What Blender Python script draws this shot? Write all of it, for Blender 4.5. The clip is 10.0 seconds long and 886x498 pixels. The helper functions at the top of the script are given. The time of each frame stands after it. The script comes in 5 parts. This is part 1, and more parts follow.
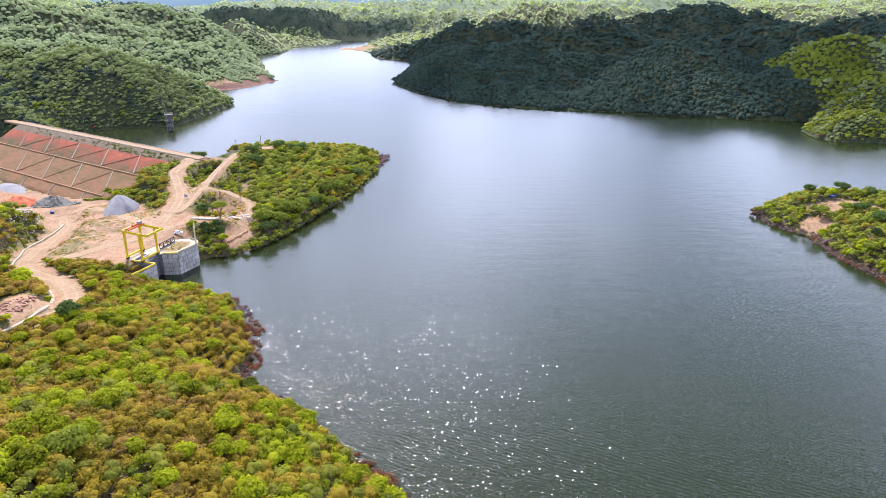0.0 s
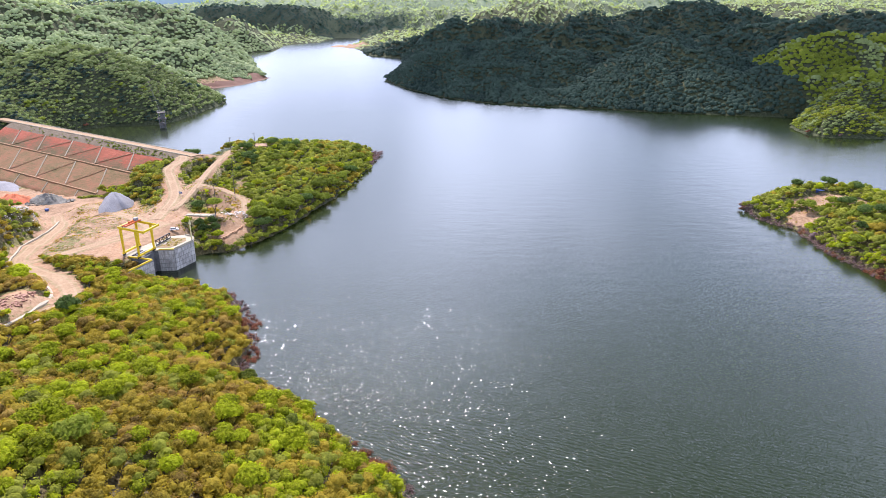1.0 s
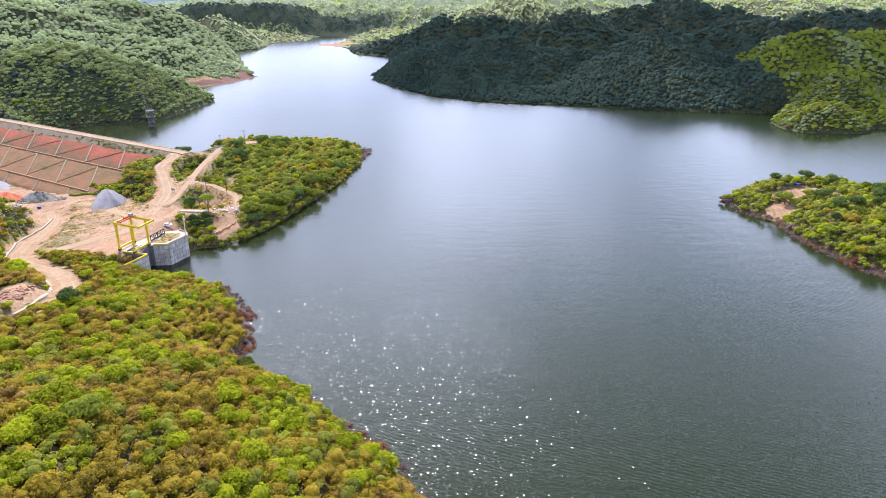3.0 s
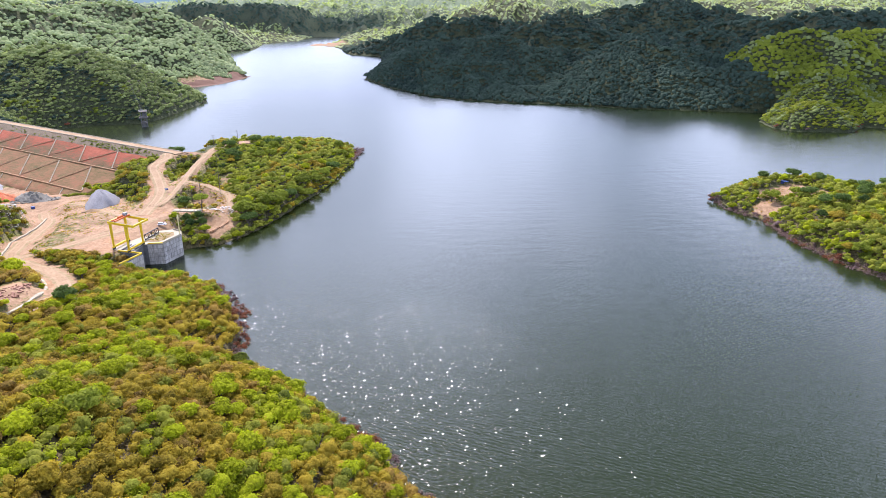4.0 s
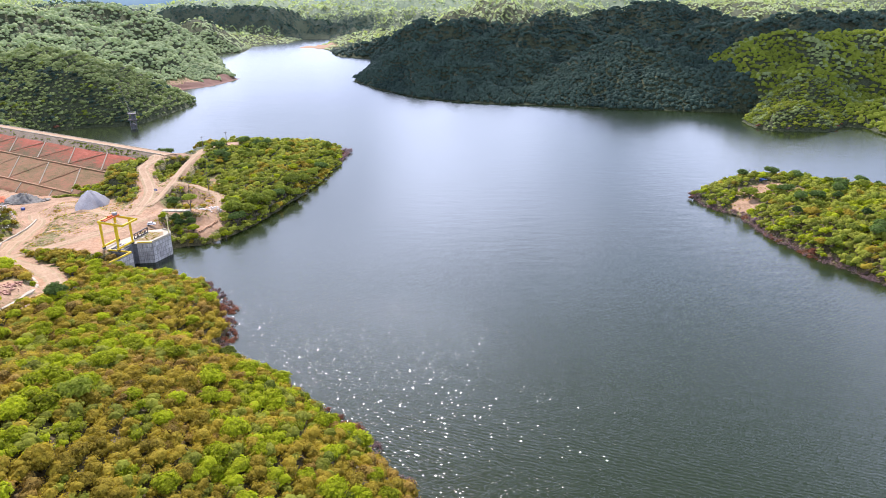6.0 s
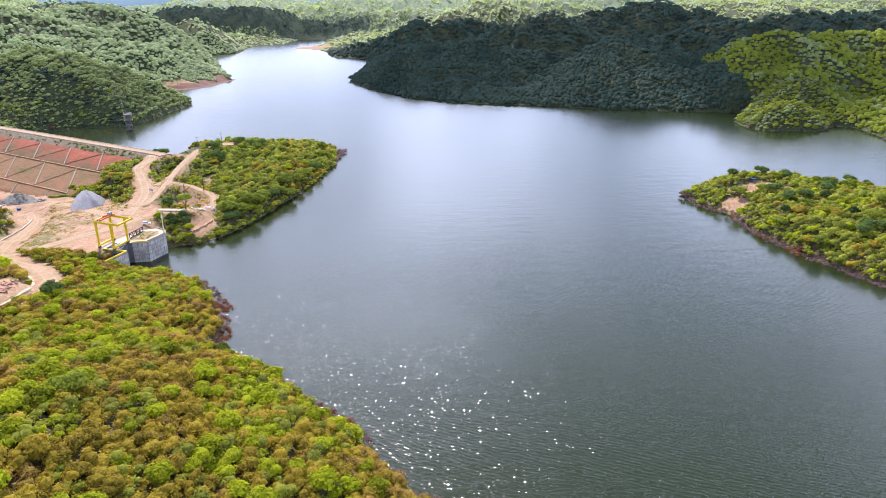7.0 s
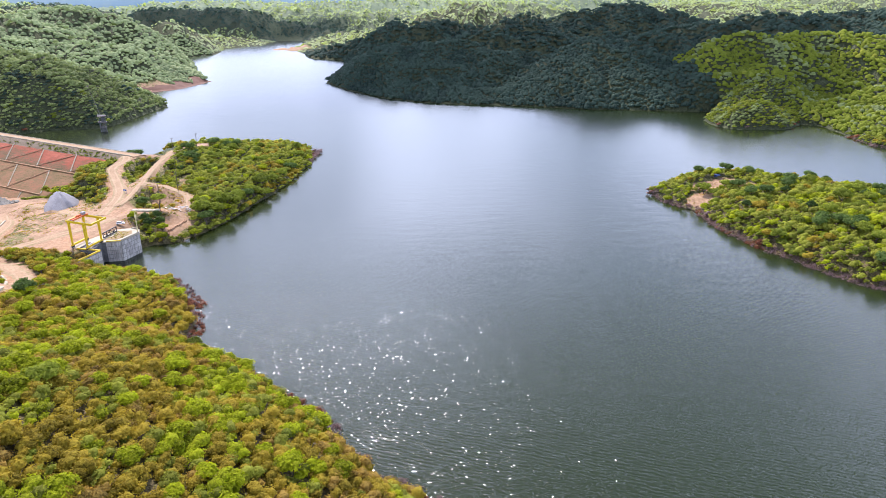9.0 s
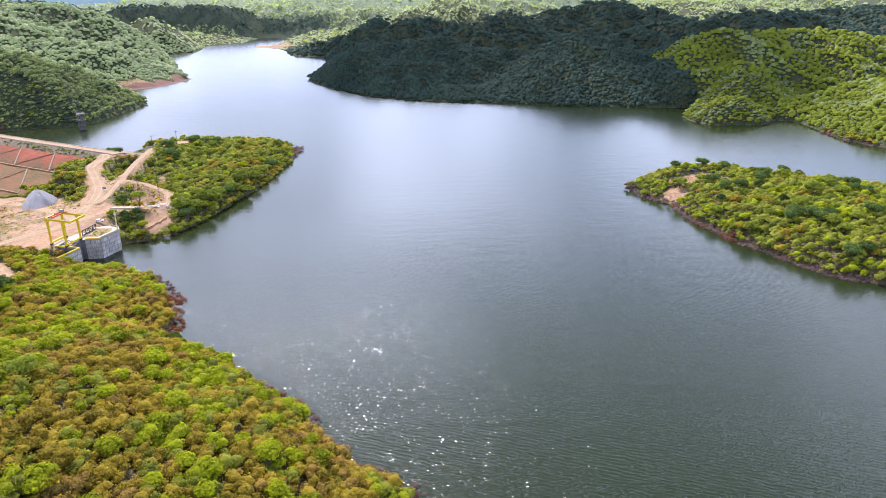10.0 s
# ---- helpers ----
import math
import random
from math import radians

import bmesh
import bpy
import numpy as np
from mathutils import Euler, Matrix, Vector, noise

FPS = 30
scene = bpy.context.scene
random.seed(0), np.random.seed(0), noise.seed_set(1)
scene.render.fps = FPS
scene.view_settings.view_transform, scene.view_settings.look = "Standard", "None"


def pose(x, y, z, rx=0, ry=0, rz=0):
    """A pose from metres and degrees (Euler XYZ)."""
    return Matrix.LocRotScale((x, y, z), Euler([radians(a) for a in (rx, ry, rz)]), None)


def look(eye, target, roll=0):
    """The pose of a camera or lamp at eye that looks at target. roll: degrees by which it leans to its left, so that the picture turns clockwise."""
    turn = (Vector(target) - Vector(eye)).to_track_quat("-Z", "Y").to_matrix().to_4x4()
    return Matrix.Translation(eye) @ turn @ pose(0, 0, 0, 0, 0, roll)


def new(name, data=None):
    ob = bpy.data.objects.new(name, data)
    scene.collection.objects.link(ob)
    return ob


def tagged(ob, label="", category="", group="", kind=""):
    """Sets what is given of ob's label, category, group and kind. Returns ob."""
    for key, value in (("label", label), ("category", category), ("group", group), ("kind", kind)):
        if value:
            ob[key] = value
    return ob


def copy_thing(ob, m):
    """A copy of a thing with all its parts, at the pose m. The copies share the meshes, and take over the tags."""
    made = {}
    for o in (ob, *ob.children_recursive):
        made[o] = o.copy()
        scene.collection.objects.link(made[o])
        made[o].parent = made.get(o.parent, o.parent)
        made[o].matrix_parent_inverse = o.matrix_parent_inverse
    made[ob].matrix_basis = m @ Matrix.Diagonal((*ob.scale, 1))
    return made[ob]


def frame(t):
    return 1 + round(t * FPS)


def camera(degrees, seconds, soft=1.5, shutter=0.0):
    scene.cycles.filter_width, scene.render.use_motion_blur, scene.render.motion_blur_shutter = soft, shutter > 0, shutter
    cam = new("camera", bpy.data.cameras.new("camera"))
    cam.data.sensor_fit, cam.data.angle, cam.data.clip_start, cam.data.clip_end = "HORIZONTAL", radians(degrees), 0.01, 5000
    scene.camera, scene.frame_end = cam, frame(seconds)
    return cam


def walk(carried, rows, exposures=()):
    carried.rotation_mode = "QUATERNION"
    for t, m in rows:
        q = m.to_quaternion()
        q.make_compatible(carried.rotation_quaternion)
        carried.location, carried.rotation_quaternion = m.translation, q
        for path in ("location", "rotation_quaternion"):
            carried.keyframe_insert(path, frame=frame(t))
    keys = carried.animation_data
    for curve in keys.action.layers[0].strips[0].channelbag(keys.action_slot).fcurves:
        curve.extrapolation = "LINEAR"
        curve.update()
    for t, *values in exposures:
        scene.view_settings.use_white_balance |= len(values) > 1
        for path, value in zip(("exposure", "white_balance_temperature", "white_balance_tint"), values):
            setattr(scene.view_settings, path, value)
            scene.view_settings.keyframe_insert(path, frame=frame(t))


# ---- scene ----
cam = camera(68.0, 10.0, soft=0.75)
PATH = [
    (0.0, (0.00, 0.00, 120.00), (0.00, 93.78, 85.29), 0.42),
    (0.5, (-0.29, -2.18, 120.18), (0.31, 91.52, 85.25), 0.39),
    (1.0, (-0.65, -4.34, 120.28), (0.50, 89.31, 85.22), 0.38),
    (1.5, (-1.04, -6.52, 120.40), (0.66, 87.07, 85.22), 0.36),
    (2.0, (-1.38, -8.74, 120.53), (0.76, 84.82, 85.29), 0.32),
    (2.5, (-1.52, -10.95, 120.63), (0.99, 82.58, 85.35), 0.33),
    (4.0, (-0.56, -17.33, 121.18), (3.34, 76.16, 85.89), 0.28),
    (4.5, (0.00, -19.15, 121.33), (4.25, 74.33, 86.09), 0.29),
    (5.0, (0.77, -21.13, 121.40), (5.37, 72.36, 86.24), 0.24),
    (5.5, (1.72, -23.13, 121.51), (6.61, 70.38, 86.42), 0.20),
    (7.0, (4.91, -29.39, 122.19), (10.51, 64.13, 87.23), 0.16),
    (7.5, (6.00, -31.50, 122.20), (11.76, 62.04, 87.32), 0.15),
    (8.0, (7.16, -33.51, 122.24), (13.08, 60.03, 87.39), 0.16),
    (8.5, (8.42, -35.53, 122.34), (15.48, 57.95, 87.52), 0.17),
    (9.0, (9.64, -37.60, 122.41), (18.05, 55.77, 87.62), 0.17),
    (9.5, (10.85, -39.72, 122.47), (20.58, 53.54, 87.69), 0.18),
    (10.0, (12.06, -41.85, 122.42), (22.71, 51.17, 87.29), 0.20),
]
walk(cam, [(t, look(eye, target, roll)) for t, eye, target, roll in PATH], [(0.0, 0.66, 6170, 24), (10.0, 0.66, 6170, 24)])

# ---- light ----
SUN_AZ, SUN_EL = -19.0, 50.0          # degrees; azimuth from +y towards +x
world = bpy.data.worlds.new("sky")
scene.world = world
world.use_nodes = True
wn, wl = world.node_tree.nodes, world.node_tree.links
wn.clear()
sky = wn.new("ShaderNodeTexSky")
sky.sky_type, sky.sun_disc = "NISHITA", False
sky.sun_elevation, sky.sun_rotation = radians(SUN_EL), radians(SUN_AZ)
sky.altitude, sky.air_density, sky.dust_density = 400, 1.0, 1.5
w_out, w_bg = wn.new("ShaderNodeOutputWorld"), wn.new("ShaderNodeBackground")
w_tc, w_sep, w_lift, w_div, w_map = (wn.new(k) for k in ("ShaderNodeTexCoord", "ShaderNodeSeparateXYZ", "ShaderNodeMath", "ShaderNodeVectorMath", "ShaderNodeMapping"))
w_noise, w_ramp, w_mix = wn.new("ShaderNodeTexNoise"), wn.new("ShaderNodeValToRGB"), wn.new("ShaderNodeMix")
# clouds lie in one layer: the direction is carried out to a level plane
w_lift.operation, w_lift.inputs[1].default_value = "ADD", 0.16
w_div.operation = "DIVIDE"
w_map.inputs["Location"].default_value = (-2.11, -2.64, 0.0)
w_map.inputs["Scale"].default_value = (1.0, 0.55, 0.0)
w_noise.inputs["Scale"].default_value = 1.253
w_noise.inputs["Detail"].default_value = 5.0
w_noise.inputs["Roughness"].default_value = 0.5
w_ramp.color_ramp.elements[0].position, w_ramp.color_ramp.elements[1].position = 0.435, 0.617
w_mix.data_type = "RGBA"
w_mix.inputs["B"].default_value = (17.8, 20.5, 24.8, 1)   # sunlit cloud
wl.new(w_tc.outputs["Generated"], w_sep.inputs[0])
wl.new(w_sep.outputs["Z"], w_lift.inputs[0])
wl.new(w_tc.outputs["Generated"], w_div.inputs[0])
wl.new(w_lift.outputs[0], w_div.inputs[1])
wl.new(w_div.outputs[0], w_map.inputs["Vector"])
wl.new(w_map.outputs["Vector"], w_noise.inputs["Vector"])
wl.new(w_noise.outputs["Fac"], w_ramp.inputs["Fac"])
# whiter towards the horizon, thin and blue overhead
w_high, w_fac = wn.new("ShaderNodeValToRGB"), wn.new("ShaderNodeMath")
steps = w_high.color_ramp.elements
while len(steps) < 6:
    steps.new(0.5)
for step, (height, cover) in zip(steps, ((0.0, 0.90), (0.12, 0.40), (0.27, 0.85), (0.42, 0.98), (0.55, 0.62), (0.64, 0.02))):
    step.position, step.color = height, (cover, cover, cover, 1)
w_base = wn.new("ShaderNodeMapRange")
w_base.inputs["To Min"].default_value, w_base.inputs["To Max"].default_value = 0.22, 1.11
w_fac.operation = "MULTIPLY"
wl.new(w_sep.outputs["Z"], w_high.inputs["Fac"])
wl.new(w_ramp.outputs["Color"], w_base.inputs["Value"])
wl.new(w_base.outputs[0], w_fac.inputs[0])
wl.new(w_high.outputs[0], w_fac.inputs[1])
wl.new(w_fac.outputs[0], w_mix.inputs[0])
wl.new(sky.outputs["Color"], w_mix.inputs["A"])
wl.new(w_mix.outputs["Result"], w_bg.inputs["Color"])
w_bg.inputs["Strength"].default_value = 0.13
wl.new(w_bg.outputs["Background"], w_out.inputs["Surface"])

sun_data = bpy.data.lights.new("sun", "SUN")
sun_data.energy, sun_data.angle, sun_data.color = 5.0, radians(0.53), (1.0, 0.95, 0.87)
sun = new("sun", sun_data)
az, el = radians(SUN_AZ), radians(SUN_EL)
SUN_DIR = Vector((math.sin(az) * math.cos(el), math.cos(az) * math.cos(el), math.sin(el)))
sun.matrix_world = look((0, 0, 400), Vector((0, 0, 400)) - SUN_DIR)


# ---- materials ----
def material(name, rough=0.9):
    m = bpy.data.materials.new(name)
    m.use_nodes = True
    b = m.node_tree.nodes["Principled BSDF"]
    b.inputs["Roughness"].default_value = rough
    b.inputs["Specular IOR Level"].default_value = 0.25
    return m, m.node_tree.nodes, m.node_tree.links, b


def noise_node(m, scale, detail=4.0, rough=0.6, stretch=None):
    n, l = m.node_tree.nodes, m.node_tree.links
    tc, no = n.new("ShaderNodeNewGeometry"), n.new("ShaderNodeTexNoise")
    no.inputs["Scale"].default_value = scale
    no.inputs["Detail"].default_value = detail
    no.inputs["Roughness"].default_value = rough
    if stretch:
        mp = n.new("ShaderNodeMapping")
        mp.inputs["Scale"].default_value = stretch
        l.new(tc.outputs["Position"], mp.inputs["Vector"])
        l.new(mp.outputs["Vector"], no.inputs["Vector"])
    else:
        l.new(tc.outputs["Position"], no.inputs["Vector"])
    return no


def ramp_node(m, source, stops):
    r = m.node_tree.nodes.new("ShaderNodeValToRGB")
    e = r.color_ramp.elements
    while len(e) < len(stops):
        e.new(0.5)
    for k, (p, c) in enumerate(stops):
        e[k].position, e[k].color = p, (*c, 1)
    m.node_tree.links.new(source, r.inputs["Fac"])
    return r


def mix_colour(m, fac, a, b, blend="MIX"):
    x = m.node_tree.nodes.new("ShaderNodeMix")
    x.data_type, x.blend_type = "RGBA", blend
    for sock, v in (("Factor", fac), ("A", a), ("B", b)):
        if isinstance(v, (int, float)):
            x.inputs[0].default_value = v
        elif isinstance(v, tuple):
            x.inputs[sock].default_value = (*v, 1)
        elif sock == "Factor":
            m.node_tree.links.new(v, x.inputs[0])
        else:
            m.node_tree.links.new(v, x.inputs[sock])
    return x.outputs["Result"]


def bump_node(m, height, strength, distance):
    b = m.node_tree.nodes.new("ShaderNodeBump")
    b.inputs["Strength"].default_value, b.inputs["Distance"].default_value = strength, distance
    m.node_tree.links.new(height, b.inputs["Height"])
    return b.outputs["Normal"]


def earthy(name, c1, c2, c3, big, fine, rough=0.95, bump=0.4, dist=0.2):
    """Ground-like surface: a large and a fine noise over three colours, with relief."""
    m, n, l, b = material(name, rough)
    a, f = noise_node(m, big, 5), noise_node(m, fine, 6, 0.7)
    r1 = ramp_node(m, a.outputs["Fac"], [(0.35, c1), (0.65, c2)])
    r2 = ramp_node(m, f.outputs["Fac"], [(0.45, (0, 0, 0)), (0.7, (1, 1, 1))])
    l.new(mix_colour(m, r2.outputs["Color"], r1.outputs["Color"], c3), b.inputs["Base Color"])
    l.new(bump_node(m, f.outputs["Fac"], bump, dist), b.inputs["Normal"])
    return m


def foliage(name, lo, hi, glow, clear=0.45, vary=0.34, contrast=1.5, grain=2.1, deep=0.8):
    """Leaves: each crown its own tone, leafy relief, and light that comes through."""
    m, n, l, b = material(name, 0.8)
    b.inputs["Specular IOR Level"].default_value = 0.12
    tone, one, big, fine = n.new("ShaderNodeAttribute"), n.new("ShaderNodeObjectInfo"), noise_node(m, 0.16, 2), noise_node(m, grain, 5, 0.7)
    tone.attribute_name = "tone"

    def plus(source, factor, add):
        k = n.new("ShaderNodeMath")
        k.operation = "MULTIPLY_ADD"
        l.new(source, k.inputs[0])
        k.inputs[1].default_value = factor
        if isinstance(add, float):
            k.inputs[2].default_value = add
        else:
            l.new(add, k.inputs[2])
        return k.outputs[0]

    level = plus(tone.outputs["Fac"], vary, -0.5 * vary - 0.09)
    level = plus(one.outputs["Random"], 0.16, level)
    level = plus(big.outputs["Fac"], 0.6, level)
    level = plus(fine.outputs["Fac"], contrast, level)
    level = plus(level, 1.0, 0.5 - 0.5 * contrast)
    r = ramp_node(m, level, [(0.4, lo), (1.0, hi)])
    l.new(r.outputs["Color"], b.inputs["Base Color"])
    bump = bump_node(m, fine.outputs["Fac"], 1.0, deep)
    l.new(bump, b.inputs["Normal"])
    tr = n.new("ShaderNodeBsdfTranslucent")
    l.new(mix_colour(m, 1.0, r.outputs["Color"], glow, "MULTIPLY"), tr.inputs["Color"])
    ms = n.new("ShaderNodeMixShader")
    ms.inputs[0].default_value = clear
    l.new(b.outputs[0], ms.inputs[1])
    l.new(tr.outputs[0], ms.inputs[2])
    l.new(ms.outputs[0], n["Material Output"].inputs["Surface"])
    return m


LEAF_BRIGHT = foliage("leaves_bright", (0.062, 0.078, 0.004), (0.46, 0.51, 0.014), (1.2, 1.3, 0.8))
LEAF_GREEN = foliage("leaves_green", (0.048, 0.070, 0.010), (0.275, 0.325, 0.036), (1.2, 1.3, 0.8))
LEAF_DARK = foliage("leaves_dark", (0.022, 0.046, 0.014), (0.12, 0.18, 0.045), (1.2, 1.4, 0.7))
LEAF_OLIVE = foliage("leaves_olive", (0.066, 0.052, 0.006), (0.49, 0.385, 0.040), (1.2, 1.15, 0.8))
LEAF_BROWN = foliage("leaves_dry", (0.070, 0.047, 0.011), (0.47, 0.335, 0.074), (1.2, 1.0, 0.6))
LEAF_MAUVE = foliage("leaves_flooded", (0.080, 0.055, 0.052), (0.32, 0.23, 0.215), (1.1, 0.9, 0.9))
LEAF_RUST = foliage("leaves_rust", (0.075, 0.028, 0.016), (0.32, 0.14, 0.08), (1.2, 0.9, 0.7))
LEAF_LIGHT = foliage("leaves_light", (0.054, 0.066, 0.010), (0.38, 0.405, 0.052), (1.2, 1.25, 0.8), 0.45, 0.34, 1.1)
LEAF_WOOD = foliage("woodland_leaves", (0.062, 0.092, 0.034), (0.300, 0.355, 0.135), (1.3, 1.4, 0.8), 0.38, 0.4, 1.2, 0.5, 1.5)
# dark crowns; also holds the right shore's cloud shade in its colour
LEAF_WOOD_DARK_SHADED = foliage("woodland_leaves_dark_shaded", (0.010, 0.027, 0.024), (0.060, 0.100, 0.070), (1.2, 1.3, 0.9), 0.32, 0.6, 1.3, 0.5, 2.2)
# distance haze put into the leaf colour of the far hills
LEAF_HAZY = foliage("woodland_leaves_hazy", (0.145, 0.192, 0.095), (0.390, 0.455, 0.225), (1.2, 1.3, 0.9), 0.38, 0.32, 0.9, 0.35, 0.7)
LEAVES = [LEAF_BRIGHT, LEAF_GREEN, LEAF_DARK, LEAF_OLIVE, LEAF_BROWN, LEAF_MAUVE, LEAF_RUST, LEAF_LIGHT, LEAF_WOOD, LEAF_WOOD_DARK_SHADED, LEAF_HAZY]
BRIGHT, GREEN, DARK, OLIVE, BROWN, MAUVE, RUST, LIGHT, WOODS, WOODS_DARK_SHADED, HAZY = range(11)
BARK = earthy("bark", (0.09, 0.07, 0.055), (0.16, 0.13, 0.11), (0.05, 0.04, 0.03), 0.8, 9.0, 0.9, 0.6, 0.05)
DIRT = earthy("packed_dirt", (0.29, 0.195, 0.112), (0.35, 0.245, 0.148), (0.22, 0.14, 0.078), 0.08, 0.9, 0.95, 0.5, 0.15)
RUT = earthy("wheel_track", (0.31, 0.212, 0.125), (0.375, 0.268, 0.164), (0.24, 0.158, 0.09), 0.1, 1.2, 0.9, 0.3, 0.08)
VERGE = earthy("road_verge", (0.26, 0.18, 0.10), (0.32, 0.23, 0.14), (0.16, 0.15, 0.05), 0.2, 0.7, 0.95, 0.6, 0.2)
CONCRETE = earthy("weathered_concrete", (0.30, 0.29, 0.27), (0.42, 0.41, 0.39), (0.22, 0.215, 0.20), 0.25, 1.6, 0.85, 0.3, 0.04)
PALE_CONCRETE = earthy("pale_concrete", (0.35, 0.31, 0.225), (0.41, 0.37, 0.28), (0.28, 0.25, 0.18), 0.2, 2.0, 0.85, 0.25, 0.03)
MAST_PAINT = earthy("cream_paint", (0.66, 0.56, 0.28), (0.72, 0.63, 0.36), (0.58, 0.48, 0.24), 0.5, 3.0, 0.6, 0.1, 0.01)
DARK_CONCRETE = earthy("dark_concrete", (0.10, 0.10, 0.10), (0.17, 0.17, 0.165), (0.07, 0.07, 0.07), 0.3, 2.0, 0.7, 0.3, 0.04)
TOWER_CONCRETE = earthy("old_concrete", (0.115, 0.10, 0.09), (0.17, 0.15, 0.135), (0.08, 0.07, 0.062), 0.3, 2.0, 0.8, 0.3, 0.04)
YELLOW = earthy("yellow_paint", (0.62, 0.42, 0.012), (0.70, 0.50, 0.02), (0.50, 0.33, 0.015), 0.4, 3.0, 0.45, 0.1, 0.01)
ORANGE = earthy("orange_paint", (0.50, 0.10, 0.02), (0.58, 0.14, 0.03), (0.35, 0.07, 0.02), 0.6, 3.0, 0.5, 0.1, 0.01)
STEEL = earthy("dark_steel", (0.025, 0.025, 0.028), (0.05, 0.05, 0.055), (0.06, 0.035, 0.02), 0.6, 4.0, 0.5, 0.15, 0.01)
GREY_STEEL = earthy("grey_steel", (0.22, 0.23, 0.24), (0.32, 0.33, 0.34), (0.15, 0.13, 0.11), 0.6, 4.0, 0.5, 0.15, 0.01)
WHITE_PAINT = earthy("white_car_paint", (0.74, 0.75, 0.76), (0.80, 0.81, 0.82), (0.68, 0.67, 0.65), 0.6, 2.0, 0.25, 0.03, 0.004)
GLASS_DARK = earthy("tinted_glass", (0.015, 0.018, 0.02), (0.02, 0.024, 0.028), (0.03, 0.03, 0.03), 0.6, 2.0, 0.08, 0.0, 0.001)
RUBBER = earthy("tyre_rubber", (0.015, 0.015, 0.015), (0.025, 0.025, 0.025), (0.03, 0.028, 0.025), 1.0, 5.0, 0.9, 0.2, 0.01)


def slope_soil(name, stops, low=None, high=None):
    """Soil of a built slope: patches of soil and thin grass, with level rills left by the rain."""
    m, n, l, b = material(name, 0.95)
    patch, rill, fine = noise_node(m, 0.055, 6, 0.7), noise_node(m, 1.0, 4, 0.7, (0.12, 0.12, 2.4)), noise_node(m, 1.4, 5, 0.75)
    s, t = n.new("ShaderNodeMath"), n.new("ShaderNodeMath")
    s.operation = t.operation = "MULTIPLY_ADD"
    s.inputs[1].default_value, t.inputs[1].default_value = 0.9, 0.8
    l.new(rill.outputs["Fac"], s.inputs[0])
    l.new(patch.outputs["Fac"], s.inputs[2])
    l.new(fine.outputs["Fac"], t.inputs[0])
    l.new(s.outputs[0], t.inputs[2])
    half = n.new("ShaderNodeMath")
    half.operation = "MULTIPLY_ADD"
    half.inputs[1].default_value, half.inputs[2].default_value = 0.95, -0.78
    l.new(t.outputs[0], half.inputs[0])
    if low is not None:         # the red horizon lies between two heights
        geo, up, height, more = n.new("ShaderNodeNewGeometry"), n.new("ShaderNodeSeparateXYZ"), n.new("ShaderNodeMapRange"), n.new("ShaderNodeMath")
        l.new(geo.outputs["Position"], up.inputs[0])
        l.new(up.outputs["Z"], height.inputs["Value"])
        height.inputs["From Min"].default_value, height.inputs["From Max"].default_value = low, high
        height.inputs["To Min"].default_value, height.inputs["To Max"].default_value = -0.16, 0.12
        l.new(half.outputs[0], more.inputs[0])
        l.new(height.outputs[0], more.inputs[1])
        half = more
    l.new(ramp_node(m, half.outputs[0], stops).outputs["Color"], b.inputs["Base Color"])
    l.new(bump_node(m, t.outputs[0], 0.8, 0.5), b.inputs["Normal"])
    return m


RED_SOIL = slope_soil("red_soil", [(0.24, (0.085, 0.072, 0.028)), (0.42, (0.165, 0.088, 0.044)), (0.56, (0.27, 0.070, 0.036)), (0.8, (0.36, 0.110, 0.064))], 8.5, 16.0)
BROWN_SOIL = slope_soil("grassed_slope", [(0.25, (0.090, 0.082, 0.026)), (0.42, (0.175, 0.115, 0.050)), (0.58, (0.24, 0.128, 0.064)), (0.8, (0.31, 0.110, 0.062))])
STONY = earthy("riprap", (0.155, 0.115, 0.078), (0.20, 0.155, 0.108), (0.095, 0.085, 0.045), 0.15, 0.8, 0.95, 0.9, 0.5)
RED_CLAY = earthy("red_clay", (0.55, 0.13, 0.055), (0.50, 0.21, 0.11), (0.40, 0.10, 0.05), 0.12, 0.7, 0.95, 0.6, 0.3)
GRAVEL = earthy("grey_gravel", (0.22, 0.22, 0.23), (0.28, 0.28, 0.29), (0.16, 0.16, 0.165), 0.12, 2.2, 0.95, 0.8, 0.2)
ROCK = earthy("blasted_rock", (0.10, 0.10, 0.09), (0.30, 0.29, 0.26), (0.16, 0.16, 0.12), 0.3, 0.6, 0.9, 1.0, 0.6)
WHITE_STONE = earthy("pale_rubble", (0.50, 0.46, 0.42), (0.62, 0.58, 0.53), (0.36, 0.30, 0.25), 0.8, 3.0, 0.9, 0.4, 0.05)
RED_STONE = earthy("red_rubble", (0.30, 0.155, 0.105), (0.40, 0.24, 0.175), (0.20, 0.11, 0.075), 0.5, 2.0, 0.9, 0.5, 0.08)
ADOBE = earthy("adobe", (0.42, 0.26, 0.15), (0.48, 0.31, 0.19), (0.33, 0.19, 0.11), 0.5, 2.0, 0.95, 0.4, 0.05)
ROOF_TILE = earthy("clay_roof", (0.42, 0.26, 0.15), (0.50, 0.34, 0.22), (0.28, 0.17, 0.10), 0.5, 2.5, 0.9, 0.6, 0.06)
WOOD = earthy("grey_wood", (0.11, 0.085, 0.065), (0.17, 0.135, 0.105), (0.07, 0.055, 0.04), 0.6, 5.0, 0.9, 0.4, 0.02)
BLUE = earthy("blue_paint", (0.025, 0.06, 0.22), (0.04, 0.09, 0.28), (0.02, 0.04, 0.14), 0.6, 3.0, 0.5, 0.1, 0.01)


